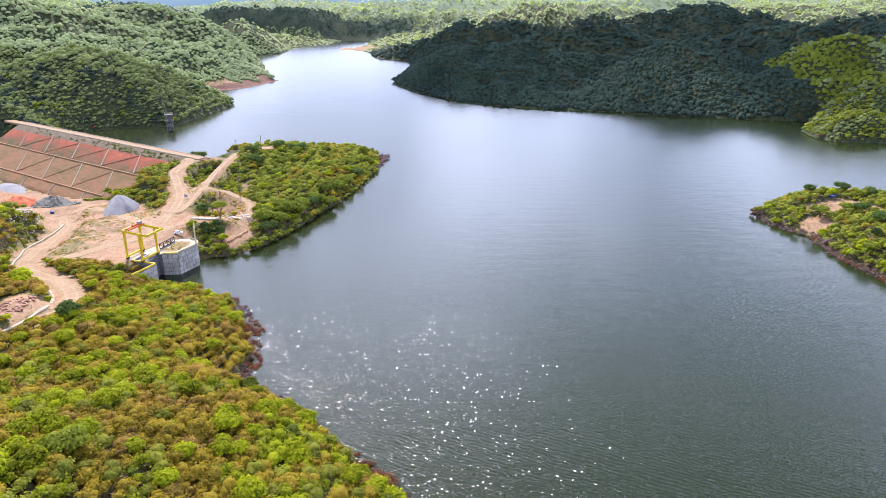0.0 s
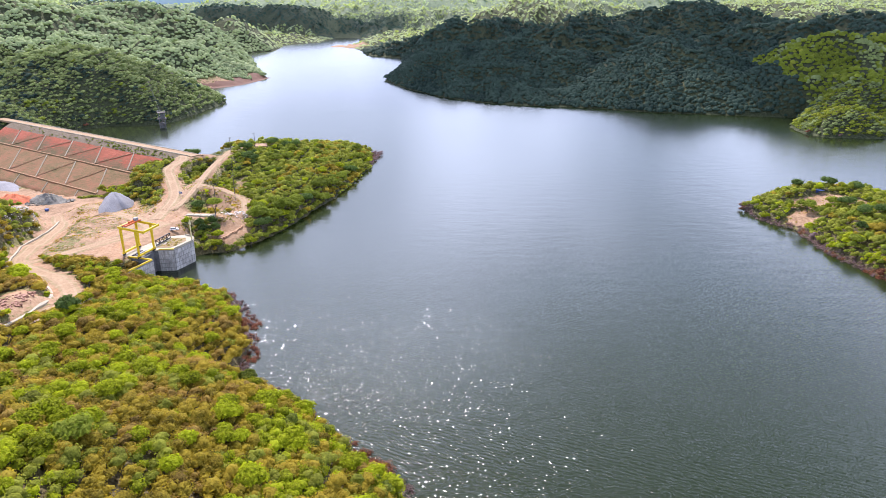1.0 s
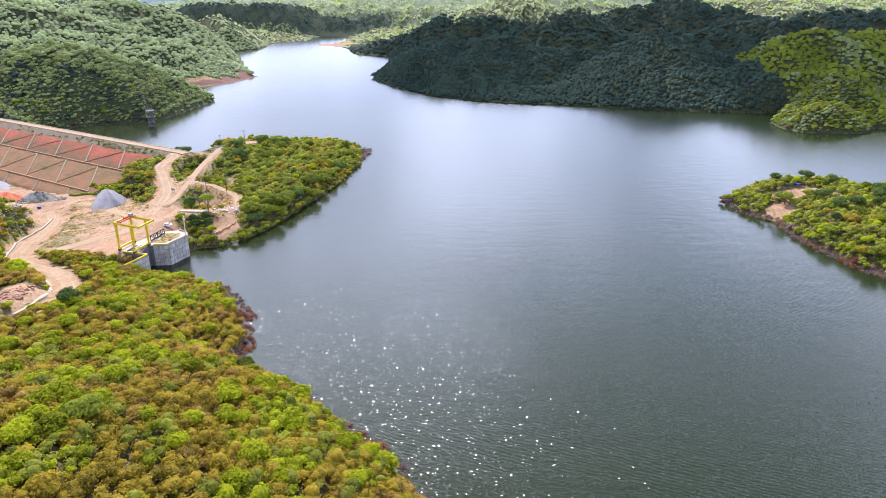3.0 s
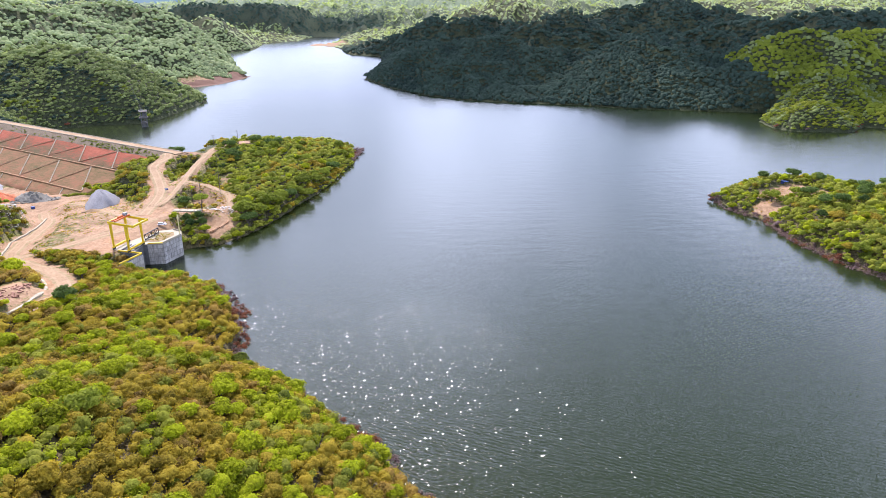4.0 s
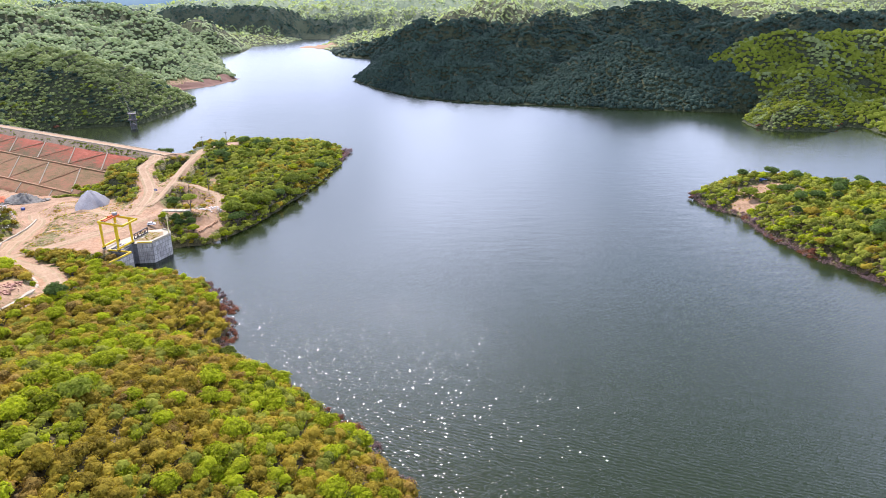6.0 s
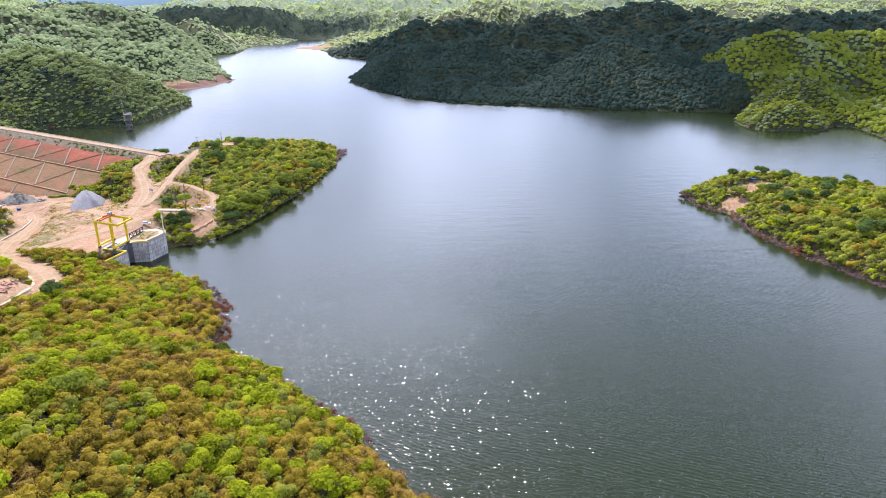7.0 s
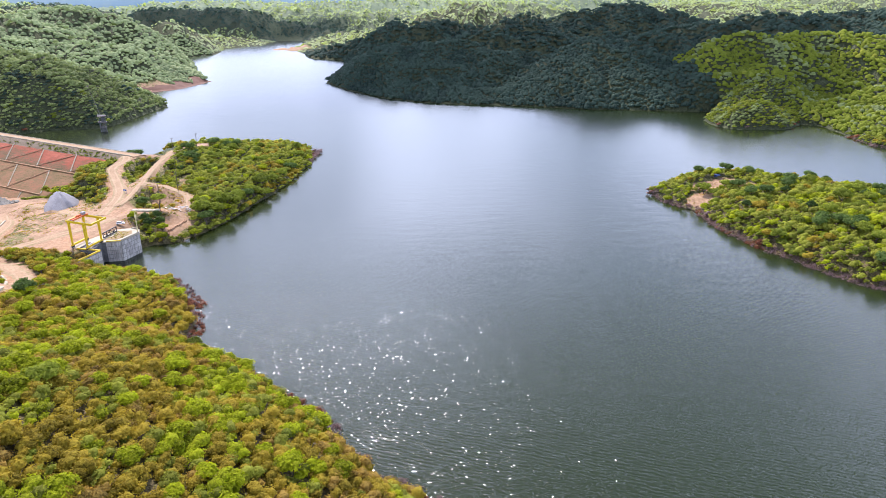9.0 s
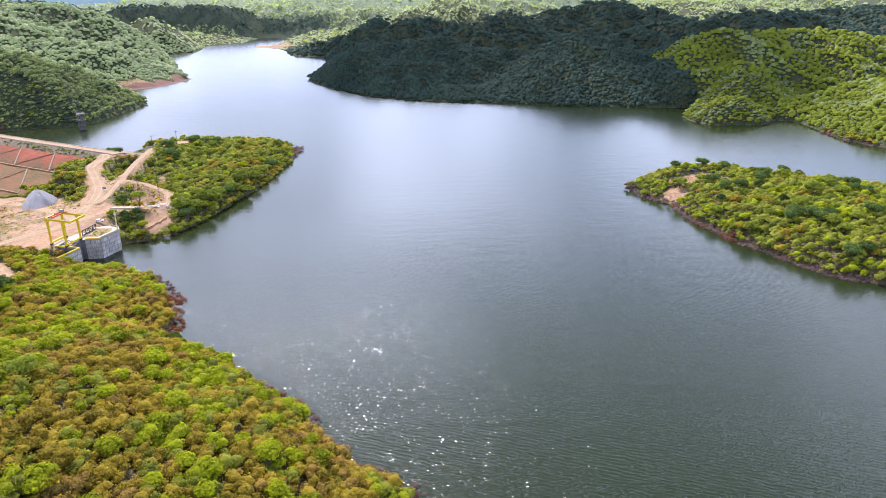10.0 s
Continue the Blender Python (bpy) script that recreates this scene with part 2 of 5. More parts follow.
def ground_material():
    """Soil and dry grass; bare earth where the plan says so."""
    m, n, l, b = material("ground_soil", 0.95)
    a, f = noise_node(m, 0.05, 6, 0.65), noise_node(m, 0.8, 6, 0.7)
    green = ramp_node(m, a.outputs["Fac"], [(0.35, (0.10, 0.105, 0.030)), (0.5, (0.15, 0.140, 0.045)), (0.68, (0.22, 0.185, 0.085))])
    dirt = ramp_node(m, f.outputs["Fac"], [(0.3, (0.215, 0.128, 0.070)), (0.5, (0.315, 0.205, 0.123)), (0.72, (0.40, 0.28, 0.178))])
    drift = ramp_node(m, noise_node(m, 0.035, 5, 0.7).outputs["Fac"], [(0.36, (0.74, 0.70, 0.66)), (0.5, (1, 1, 1)), (0.66, (1.0, 0.86, 0.76))])
    stain = ramp_node(m, noise_node(m, 0.20, 5, 0.7, (1.0, 0.5, 1.0)).outputs["Fac"], [(0.38, (0.70, 0.68, 0.62)), (0.52, (1, 1, 1))])
    scuffed = mix_colour(m, 0.8, mix_colour(m, 1.0, dirt.outputs["Color"], drift.outputs["Color"], "MULTIPLY"), stain.outputs["Color"], "MULTIPLY")
    at = n.new("ShaderNodeAttribute")
    at.attribute_name = "bare"
    edge = n.new("ShaderNodeMath")
    edge.operation = "ADD"
    l.new(at.outputs["Fac"], edge.inputs[0])
    off = n.new("ShaderNodeMath")
    off.operation = "MULTIPLY_ADD"
    off.inputs[1].default_value, off.inputs[2].default_value = 2.0, -1.0
    l.new(noise_node(m, 0.25, 5, 0.65).outputs["Fac"], off.inputs[0])
    l.new(off.outputs[0], edge.inputs[1])
    k = ramp_node(m, edge.outputs[0], [(0.42, (0, 0, 0)), (0.58, (1, 1, 1))])
    # leaf litter and shrub roots in the woods, dry grass round the open ground
    floor_tone = ramp_node(m, f.outputs["Fac"], [(0.35, (0.042, 0.052, 0.024)), (0.65, (0.085, 0.095, 0.042))])
    # dry leaf litter on the near slope
    litter = ramp_node(m, f.outputs["Fac"], [(0.35, (0.085, 0.066, 0.028)), (0.65, (0.145, 0.118, 0.054))])
    wood_y, wood = n.new("ShaderNodeSeparateXYZ"), n.new("ShaderNodeMapRange")
    l.new(n.new("ShaderNodeNewGeometry").outputs["Position"], wood_y.inputs[0])
    l.new(wood_y.outputs["Y"], wood.inputs["Value"])
    wood.inputs["From Min"].default_value, wood.inputs["From Max"].default_value = 280.0, 480.0
    floor_tone = mix_colour(m, wood.outputs[0], litter.outputs["Color"], floor_tone.outputs["Color"])
    # the hills far behind are cleared: pale pasture between the trees, haze put in
    away, north = n.new("ShaderNodeSeparateXYZ"), n.new("ShaderNodeMapRange")
    l.new(n.new("ShaderNodeNewGeometry").outputs["Position"], away.inputs[0])
    l.new(away.outputs["Y"], north.inputs["Value"])
    north.inputs["From Min"].default_value, north.inputs["From Max"].default_value = 2300.0, 3300.0
    hazy_pasture = ramp_node(m, noise_node(m, 0.01, 5, 0.6).outputs["Fac"], [(0.35, (0.12, 0.17, 0.105)), (0.65, (0.22, 0.275, 0.16))])
    under = mix_colour(m, north.outputs[0], floor_tone, hazy_pasture.outputs["Color"])
    grassy = ramp_node(m, at.outputs["Fac"], [(0.08, (0, 0, 0)), (0.34, (1, 1, 1))])
    turf = mix_colour(m, grassy.outputs["Color"], under, green.outputs["Color"])
    l.new(mix_colour(m, k.outputs["Color"], turf, scuffed), b.inputs["Base Color"])
    rough, cover, tall = noise_node(m, 0.11, 4, 0.7), n.new("ShaderNodeMath"), n.new("ShaderNodeBump")
    cover.operation = "MULTIPLY_ADD"
    cover.inputs[1].default_value, cover.inputs[2].default_value = -1.0, 1.0
    l.new(k.outputs["Color"], cover.inputs[0])
    l.new(cover.outputs[0], tall.inputs["Strength"])
    tall.inputs["Distance"].default_value = 9.0
    l.new(rough.outputs["Fac"], tall.inputs["Height"])
    fine = n.new("ShaderNodeBump")
    fine.inputs["Strength"].default_value, fine.inputs["Distance"].default_value = 0.6, 0.4
    l.new(f.outputs["Fac"], fine.inputs["Height"])
    l.new(tall.outputs["Normal"], fine.inputs["Normal"])
    l.new(fine.outputs["Normal"], b.inputs["Normal"])
    return m


GROUND = ground_material()


def water_material():
    """Murky green lake water with small wind waves."""
    m, n, l, b = material("lake_water", 0.06)
    b.inputs["Base Color"].default_value = (0.013, 0.021, 0.006, 1)
    b.inputs["IOR"].default_value = 1.33
    b.inputs["Specular IOR Level"].default_value = 0.5
    b.inputs["Roughness"].default_value = 0.06
    place, along, far = n.new("ShaderNodeNewGeometry"), n.new("ShaderNodeSeparateXYZ"), n.new("ShaderNodeMapRange")
    far.inputs["From Min"].default_value, far.inputs["From Max"].default_value = 120.0, 420.0
    far.inputs["To Min"].default_value, far.inputs["To Max"].default_value = 0.10, 0.16
    l.new(place.outputs["Position"], along.inputs[0])
    l.new(along.outputs["Y"], far.inputs["Value"])
    l.new(far.outputs[0], b.inputs["Roughness"])
    chop = n.new("ShaderNodeMapRange")
    chop.inputs["From Min"].default_value, chop.inputs["From Max"].default_value = 170.0, 360.0
    chop.inputs["To Min"].default_value, chop.inputs["To Max"].default_value = 1.0, 0.10
    l.new(along.outputs["Y"], chop.inputs["Value"])
    w2 = noise_node(m, 0.10, 3, 0.6, (0.6, 1.5, 1))
    normal = bump_node(m, w2.outputs["Fac"], 1.0, 0.10)
    # rows of low wind waves, about a metre and a half from crest to crest
    rows, run = n.new("ShaderNodeTexWave"), n.new("ShaderNodeMapping")
    run.inputs["Rotation"].default_value = (0, 0, 0.42)
    rows.bands_direction = "Y"
    rows.inputs["Scale"].default_value, rows.inputs["Distortion"].default_value = 0.21, 5.0
    rows.inputs["Detail"].default_value, rows.inputs["Detail Scale"].default_value = 3.0, 0.7
    l.new(place.outputs["Position"], run.inputs["Vector"])
    l.new(run.outputs["Vector"], rows.inputs["Vector"])
    swells = n.new("ShaderNodeBump")
    swells.inputs["Strength"].default_value, swells.inputs["Distance"].default_value = 1.0, 0.016
    l.new(rows.outputs["Fac"], swells.inputs["Height"])
    l.new(chop.outputs[0], swells.inputs["Strength"])
    l.new(normal, swells.inputs["Normal"])
    normal = swells.outputs["Normal"]
    calm = ramp_node(m, noise_node(m, 0.010, 4, 0.6).outputs["Fac"], [(0.30, (0.85, 0.85, 0.85)), (0.6, (1, 1, 1))])
    # wind chop: small facets, each tilted its own way
    geo, total = n.new("ShaderNodeNewGeometry"), None
    for scale, reach, steep in ((6.0, 0.020, False), (4.6, 0.80, True)):
        mp, cell, tilt = n.new("ShaderNodeMapping"), n.new("ShaderNodeTexVoronoi"), n.new("ShaderNodeVectorMath")
        mp.inputs["Scale"].default_value = (0.75, 1.25, 1.0)
        mp.inputs["Rotation"].default_value = (0, 0, 0.2)
        cell.inputs["Scale"].default_value = scale
        l.new(geo.outputs["Position"], mp.inputs["Vector"])
        l.new(mp.outputs["Vector"], cell.inputs["Vector"])
        tilt.operation = "MULTIPLY_ADD"
        tilt.inputs[1].default_value, tilt.inputs[2].default_value = (reach, reach, 0.0), (-reach / 2, -reach / 2, 0.0)
        l.new(cell.outputs["Color"], tilt.inputs[0])
        if steep:   # few facets stand steep, most lie nearly flat
            third, rare, flatter = n.new("ShaderNodeSeparateXYZ"), n.new("ShaderNodeMapRange"), n.new("ShaderNodeVectorMath")
            flatter.operation = "SCALE"
            rare.inputs["From Min"].default_value, rare.inputs["From Max"].default_value = 0.35, 1.0
            l.new(tilt.outputs[0], flatter.inputs[0])
            l.new(cell.outputs["Color"], third.inputs[0])
            l.new(third.outputs["Z"], rare.inputs["Value"])
            l.new(rare.outputs[0], flatter.inputs["Scale"])
            tilt = flatter
        if total is None:
            total = tilt.outputs[0]
        else:
            both = n.new("ShaderNodeVectorMath")
            l.new(total, both.inputs[0])
            l.new(tilt.outputs[0], both.inputs[1])
            total = both.outputs[0]
    ease, put, unit = n.new("ShaderNodeVectorMath"), n.new("ShaderNodeVectorMath"), n.new("ShaderNodeVectorMath")
    ease.operation, unit.operation = "MULTIPLY", "NORMALIZE"
    l.new(total, ease.inputs[0])
    l.new(mix_colour(m, 1.0, calm.outputs["Color"], chop.outputs[0], "MULTIPLY"), ease.inputs[1])
    lean, slope, leaned = n.new("ShaderNodeMapRange"), n.new("ShaderNodeCombineXYZ"), n.new("ShaderNodeVectorMath")
    lean.inputs["From Min"].default_value, lean.inputs["From Max"].default_value = 300.0, 750.0
    lean.inputs["To Min"].default_value, lean.inputs["To Max"].default_value = 0.0, -0.045
    l.new(along.outputs["Y"], lean.inputs["Value"])
    l.new(lean.outputs[0], slope.inputs["Y"])
    l.new(normal, leaned.inputs[0])
    l.new(slope.outputs[0], leaned.inputs[1])
    l.new(leaned.outputs[0], put.inputs[0])
    l.new(ease.outputs[0], put.inputs[1])
    l.new(put.outputs[0], unit.inputs[0])
    l.new(unit.outputs[0], b.inputs["Normal"])
    return m


WATER = water_material()


# ---- the lie of the land ----
NEAR_SHORE = [(200, -600), (110, -120), (62, 10), (36, 65), (19, 97), (8, 108), (-4, 124), (-22, 148), (-34, 160), (-46, 173),
              (-57, 182), (-70, 188), (-70, 202), (-71, 217), (-77, 232), (-84, 245), (-94, 260), (-112, 266), (-126, 269), (-133, 271)]
INTAKE_SHORE = [(-135, 289), (-128, 291), (-123.5, 300), (-122, 307), (-115.6, 309), (-107.5, 311), (-100, 319.5), (-92, 333), (-83, 361), (-70, 401),
                (-58, 458), (-52, 502), (-56, 553), (-80, 572), (-130, 560), (-175, 505)]
DAM_SHORE = [(-366, 632), (-352, 655), (-335, 672), (-285, 684), (-276, 740), (-268, 847), (-301, 922), (-345, 997), (-310, 1036),
             (-289, 1144), (-352, 1317), (-372, 1404), (-483, 1685), (-425, 1794), (-448, 2040), (-374, 2200), (-360, 2500)]
RIGHT_SHORE = [(-280, 2505), (-230, 2250), (-182, 2100), (-332, 1985), (-235, 1930), (-197, 1819), (-167, 1660), (-80, 1580), (-68, 1403),
               (-84, 1110), (-38, 985), (10, 905), (60, 856), (116, 832), (195, 812), (261, 780), (329, 764), (417, 747)]
POINT_SHORE = [(372, 684), (368, 650), (379, 628), (433, 623), (467, 652), (486, 643), (473, 576), (465, 533), (479, 500), (560, 440),
               (900, 400), (900, 330), (420, 330), (350, 365), (310, 400), (268, 432), (228, 424)]
SPIT_SHORE = [(193, 390), (198, 365), (206, 348), (206, 310), (211, 279), (221, 248), (233, 227), (249, 214), (300, 180), (420, 130),
              (900, 60), (900, -600)]
LAKE = np.array(NEAR_SHORE + INTAKE_SHORE + DAM_SHORE + RIGHT_SHORE + POINT_SHORE + SPIT_SHORE, float)


def shore_distance(x, y):
    """Metres from the shoreline, positive on land."""
    p = np.stack([x, y], -1)
    best, inside = np.full(x.shape, 1e9), np.zeros(x.shape, bool)
    for a, b in zip(LAKE, np.roll(LAKE, -1, 0)):
        d = b - a
        s = np.clip(((p - a) @ d) / (d @ d), 0, 1)
        q = p - a - s[..., None] * d
        best = np.minimum(best, (q * q).sum(-1))
        hit = (a[1] > y) != (b[1] > y)
        inside ^= hit & (x < a[0] + (y - a[1]) * d[0] / (d[1] if abs(d[1]) > 1e-9 else 1e-9))
    return np.where(inside, -1, 1) * np.sqrt(best)


WAVES = np.random.default_rng(5)
WAVE_K = [(np.array([math.cos(a), math.sin(a)]), p) for a, p in zip(WAVES.uniform(0, 6.28, 40), WAVES.uniform(0, 6.28, 40))]


def swell(x, y, length, octaves=4, gain=0.5):
    """Smooth rolling relief between about -1 and 1, from summed waves that bend one another."""
    total, amp, k, out = 0.0, 1.0, 0, 0.0
    for o in range(octaves):
        f = 6.283 / (length / 1.9 ** o)
        s = 0
        for j in range(4):
            (d, ph), (e, ph2) = WAVE_K[(k + j) % 40], WAVE_K[(k + j + 7) % 40]
            s = s + np.sin(f * (x * d[0] + y * d[1]) + ph + 1.2 * np.sin(0.57 * f * (x * e[0] + y * e[1]) + ph2))
        out, total, amp, k = out + amp * s / 2.2, total + amp, amp * gain, k + 4
    return out / total


# hills: x, y, height, half-width along, half-width across, turn in degrees
HILLS = [
    (-100, 70, 40, 60, 75, 20), (-150, 165, 27, 48, 38, 0), (-106, 194, 11, 22, 27, 10), (-260, 210, 34, 70, 90, 0),
    (-290, 320, 16, 45, 40, 0), (-142, 485, 14, 42, 42, 20), (-100, 440, 8, 26, 66, 12), (-85, 515, 6, 36, 36, 0), (-192, 425, 13, 16, 40, -12),
    (245, 402, 5, 22, 16, 30), (290, 300, 9, 55, 80, 25), (400, 240, 12, 110, 75, 20), (225, 370, 3, 18, 30, 0),
    (-440, 590, 32, 60, 40, 30), (-410, 765, 60, 95, 78, -12), (-310, 775, 36, 55, 62, 0),
]
FAR_HILLS = [
    (-560, 940, 58, 120, 90, 0), (-470, 1125, 44, 130, 75, 10), (-760, 1210, 110, 170, 170, 0), (-640, 1480, 95, 190, 120, 0),
    (-470, 1535, 64, 110, 80, 0), (-520, 1860, 60, 110, 80, 0), (-720, 2620, 94, 330, 120, -8), (-480, 2640, 84, 110, 90, 0),
    (110, 1090, 52, 150, 75, -5), (-30, 1085, 30, 50, 60, 0), (335, 945, 66, 72, 85, 0), (100, 1560, 68, 200, 110, 0), (-90, 1560, 44, 70, 90, 0),
    (310, 1420, 85, 110, 85, 0), (280, 2090, 112, 180, 150, 0), (650, 1740, 108, 200, 140, 0), (520, 865, 74, 100, 75, 0),
    (440, 755, 54, 60, 48, 0), (650, 860, 72, 150, 75, 0), (440, 642, 22, 60, 28, 0), (680, 600, 40, 120, 110, 0), (800, 1250, 88, 230, 180, 0),
    (1350, 1500, 100, 350, 350, 0), (1150, 2350, 116, 450, 330, 0), (-1400, 1900, 128, 400, 420, 0), (-1150, 2500, 110, 260, 200, 0),
]
RANGES = [
    (40, 2900, 86, 420, 130, 0), (-350, 3150, 94, 380, 140, 5), (560, 2800, 120, 330, 160, 0), (100, 3600, 134, 900, 170, 0),
    (-900, 3500, 118, 500, 240, 0), (1100, 3400, 160, 700, 240, 0), (2100, 2900, 165, 700, 500, 0), (-2300, 3200, 150, 800, 600, 0),
    (400, 4200, 146, 900, 200, 0), (-800, 4300, 130, 700, 200, 0), (1700, 4000, 170, 800, 260, 0),
]
# levelled ground: from x, y, z to x, y, z, half-width, soft edge, bareness
LEVELS = [
    (-262, 436, -9.5, -420, 545, -10, 40, 30, 0.35), (-232, 395, -3, -300, 440, -9.5, 26, 20, 0.8), (-200, 372, 3, -235, 380, -2, 22, 14, 0.72),
    (-150, 290, 10.6, -152, 325, 11.6, 17, 8, 1.0), (-160, 330, 11, -195, 365, 4, 22, 12, 0.62), (-166, 292, 10.6, -190, 320, 8, 20, 12, 0.5),
    (-151, 345, 11.3, -156, 376, 13.4, 5, 7, 0.95), (-156, 376, 13.4, -166, 398, 15, 5, 7, 0.95), (-166, 398, 15, -175, 422, 17.4, 4.5, 6, 0.95), (-175, 422, 17.4, -174, 446, 19.8, 4.5, 6, 0.95),
    (-147, 352, 12.3, -150, 400, 15, 3, 5, 0.85), (-150, 400, 15, -150, 470, 18.5, 2.5, 5, 0.85), (-150, 470, 18.5, -140, 510, 17, 2, 6, 0.5),
    (-148, 392, 14.2, -134, 389.7, 12.3, 3, 6, 0.85), (-134, 389.7, 12.3, -115, 372, 10.5, 3, 6, 0.85), (-115, 372, 10.5, -109, 352, 9, 3, 6, 0.9),
    (-190, 285, 10, -170, 300, 10.6, 10, 8, 0.46), (-166, 239, 17, -147, 208, 22, 8, 9, 0.1),
    (-225, 365, 0, -209, 344, 3, 6, 8, 1.0), (-209, 344, 3, -201.5, 317, 5, 5.5, 7, 1.0), (-201.5, 317, 5, -196, 293, 7.5, 5.5, 7, 1.0), (-196, 293, 7.5, -188.6, 273.4, 9.5, 5.5, 7, 1.0),
    (-188.6, 273.4, 9.5, -170, 256, 12, 5.5, 7, 1.0), (-170, 256, 12, -156, 245, 13.5, 5, 6, 1.0), (-156, 245, 13.5, -142.7, 230, 15.5, 5, 6, 1.0), (-142.7, 230, 15.5, -135, 215.7, 17.5, 4.5, 6, 1.0),
    (-135, 215.7, 17.5, -133.7, 200, 19.8, 4, 5, 1.0), (-133.7, 200, 19.8, -136, 168, 24, 4, 5, 1.0),
    (-136, 340, 10.8, -119, 341, 9.8, 6, 6, 0.8), (222, 383, 3.5, 250, 392, 7, 9, 7, 0.85), (-176, 449, 19.8, -160, 452, 19.4, 4, 6, 0.9),
]


# open ground: x, y, radius, bareness
OPEN = [(-146, 207, 8, 0.9), (-148, 196, 8, 0.85), (-152, 214, 6, 0.7), (-222, 335, 9, 0.45), (-240, 350, 14, 0.4), (-111, 346, 9, 0.9), (-109, 333, 8, 1.0), (-111, 323, 7, 1.0), (-114, 338, 6, 0.9), (-119, 352, 8, 0.7),
        (-127, 374, 14, 0.75), (-130, 420, 8, 0.45), (-124, 408, 8, 0.5), (-131, 484, 6, 0.8), (212, 356, 8, 0.95), (228, 370, 9, 0.9), (245, 383, 10, 0.9), (251, 371, 8, 0.9), (238, 376, 8, 0.85), (-152, 430, 6, 0.8),
        (-186, 308, 15, 0.5), (-300, 430, 26, 0.8), (-139, 264, 8, 0.5), (-140, 345, 10, 0.95), (-330, 462, 20, 0.7), (-128, 297, 8, 1.0), (-134, 314, 9, 1.0), (-322, 1030, 22, 0.75), (-304, 1068, 19, 0.75), (-290, 1975, 45, 0.9), (-235, 1960, 40, 0.9),
        (-294, 1120, 18, 0.7), (-340, 1008, 18, 0.7)]

DAM_A, DAM_B = np.array((-372.0, 578.0)), np.array((-170.0, 444.0))   # downstream edge of the crest
DAM_U = (DAM_B - DAM_A) / np.linalg.norm(DAM_B - DAM_A)
DAM_N = np.array((DAM_U[1], -DAM_U[0]))     # downstream
CREST, BATTER = 20.0, 1.8


def dam_axes(x, y):
    """Metres along the dam and downstream of its crest's edge."""
    return (x - DAM_A[0]) * DAM_U[0] + (y - DAM_A[1]) * DAM_U[1], (x - DAM_A[0]) * DAM_N[0] + (y - DAM_A[1]) * DAM_N[1]


def dam_face(o):
    return np.where(o > 0, CREST - o / BATTER, np.where(o > -8, CREST, CREST - (-8 - o) / BATTER))


def land(x, y, extras=False):
    """Height of the ground at x, y; with extras also its bareness and the distance from the shore."""
    d0 = shore_distance(x, y)
    near = np.exp(-np.maximum(np.hypot(x, y - 250) - 250, 0) / 500)
    d = d0 + swell(x, y, 26, 2) * 1.6 + (1 - near) * swell(x, y, 150, 3) * 9 * np.clip(np.abs(d0) / 30, 0.15, 1)
    hills = np.zeros(x.shape)
    for hx, hy, h, a, b, turn in HILLS + FAR_HILLS + RANGES:
        c, s = math.cos(radians(turn)), math.sin(radians(turn))
        u, v = ((x - hx) * c + (y - hy) * s) / a, (-(x - hx) * s + (y - hy) * c) / b
        hills = hills + (h * np.exp(-0.5 * (u * u + v * v))) ** 5
    far = np.clip((np.hypot(x, y) - 500) / 900, 0, 1)
    hills = hills ** 0.2 + 3 + 6 * far
    gully = 1 - np.abs(swell(x, y, 200, 3, 0.6))
    hills = hills * (1 + far * 0.10 * swell(x, y, 420, 3, 0.55)) + swell(x, y, 60, 3) * (1.0 + 1.6 * far) + far * (29 * gully * gully - 17)
    reach = 24 + 110 * far
    t = np.clip(d / reach, 0, 1)
    rise = 1.3 * (1 - np.exp(-np.maximum(d, 0) / 3)) + np.maximum(hills, 1) * t * (2 - t)
    z = np.where(d > 0, rise, np.maximum(d * 0.25, -6) - 0.15)
    bare = np.zeros(x.shape)
    for ax, ay, az_, bx, by, bz, r, soft, k in LEVELS:
        dx, dy = bx - ax, by - ay
        s = np.clip(((x - ax) * dx + (y - ay) * dy) / (dx * dx + dy * dy), 0, 1)
        q = np.hypot(x - ax - s * dx, y - ay - s * dy)
        w = np.clip(1 - (q - r) / soft, 0, 1)
        w = w * w * (3 - 2 * w)
        w = w * np.clip((d0 - 1.5) / 3.5, 0, 1)
        z = z + (az_ + s * (bz - az_) - z) * w
        bare = np.maximum(bare, k * np.clip(1 - (q - r * 0.9) / (0.6 * soft), 0, 1))
    for ox, oy, r, k in OPEN:
        bare = np.maximum(bare, k * np.clip(1.5 - np.hypot(x - ox, y - oy) / r, 0, 1))
    s, o = dam_axes(x, y)
    under = (s > 2) & (s < 231 - 0.95 * np.maximum(o, 0)) & (o > -48) & (o < 53)
    z = np.where(under, np.minimum(z, dam_face(o) - 1.5), z)
    return (z, bare, d) if extras else z


def spread(lo, a, b, hi, step, grow):
    """Grid lines at even steps from a to b that widen towards lo and hi."""
    mid = list(np.arange(a, b, step))
    up, s = [mid[-1] + step], step
    while up[-1] < hi:
        s *= grow
        up.append(up[-1] + s)
    down, s = [mid[0] - step], step
    while down[-1] > lo:
        s *= grow
        down.append(down[-1] - s)
    return np.array(down[::-1] + mid + up)


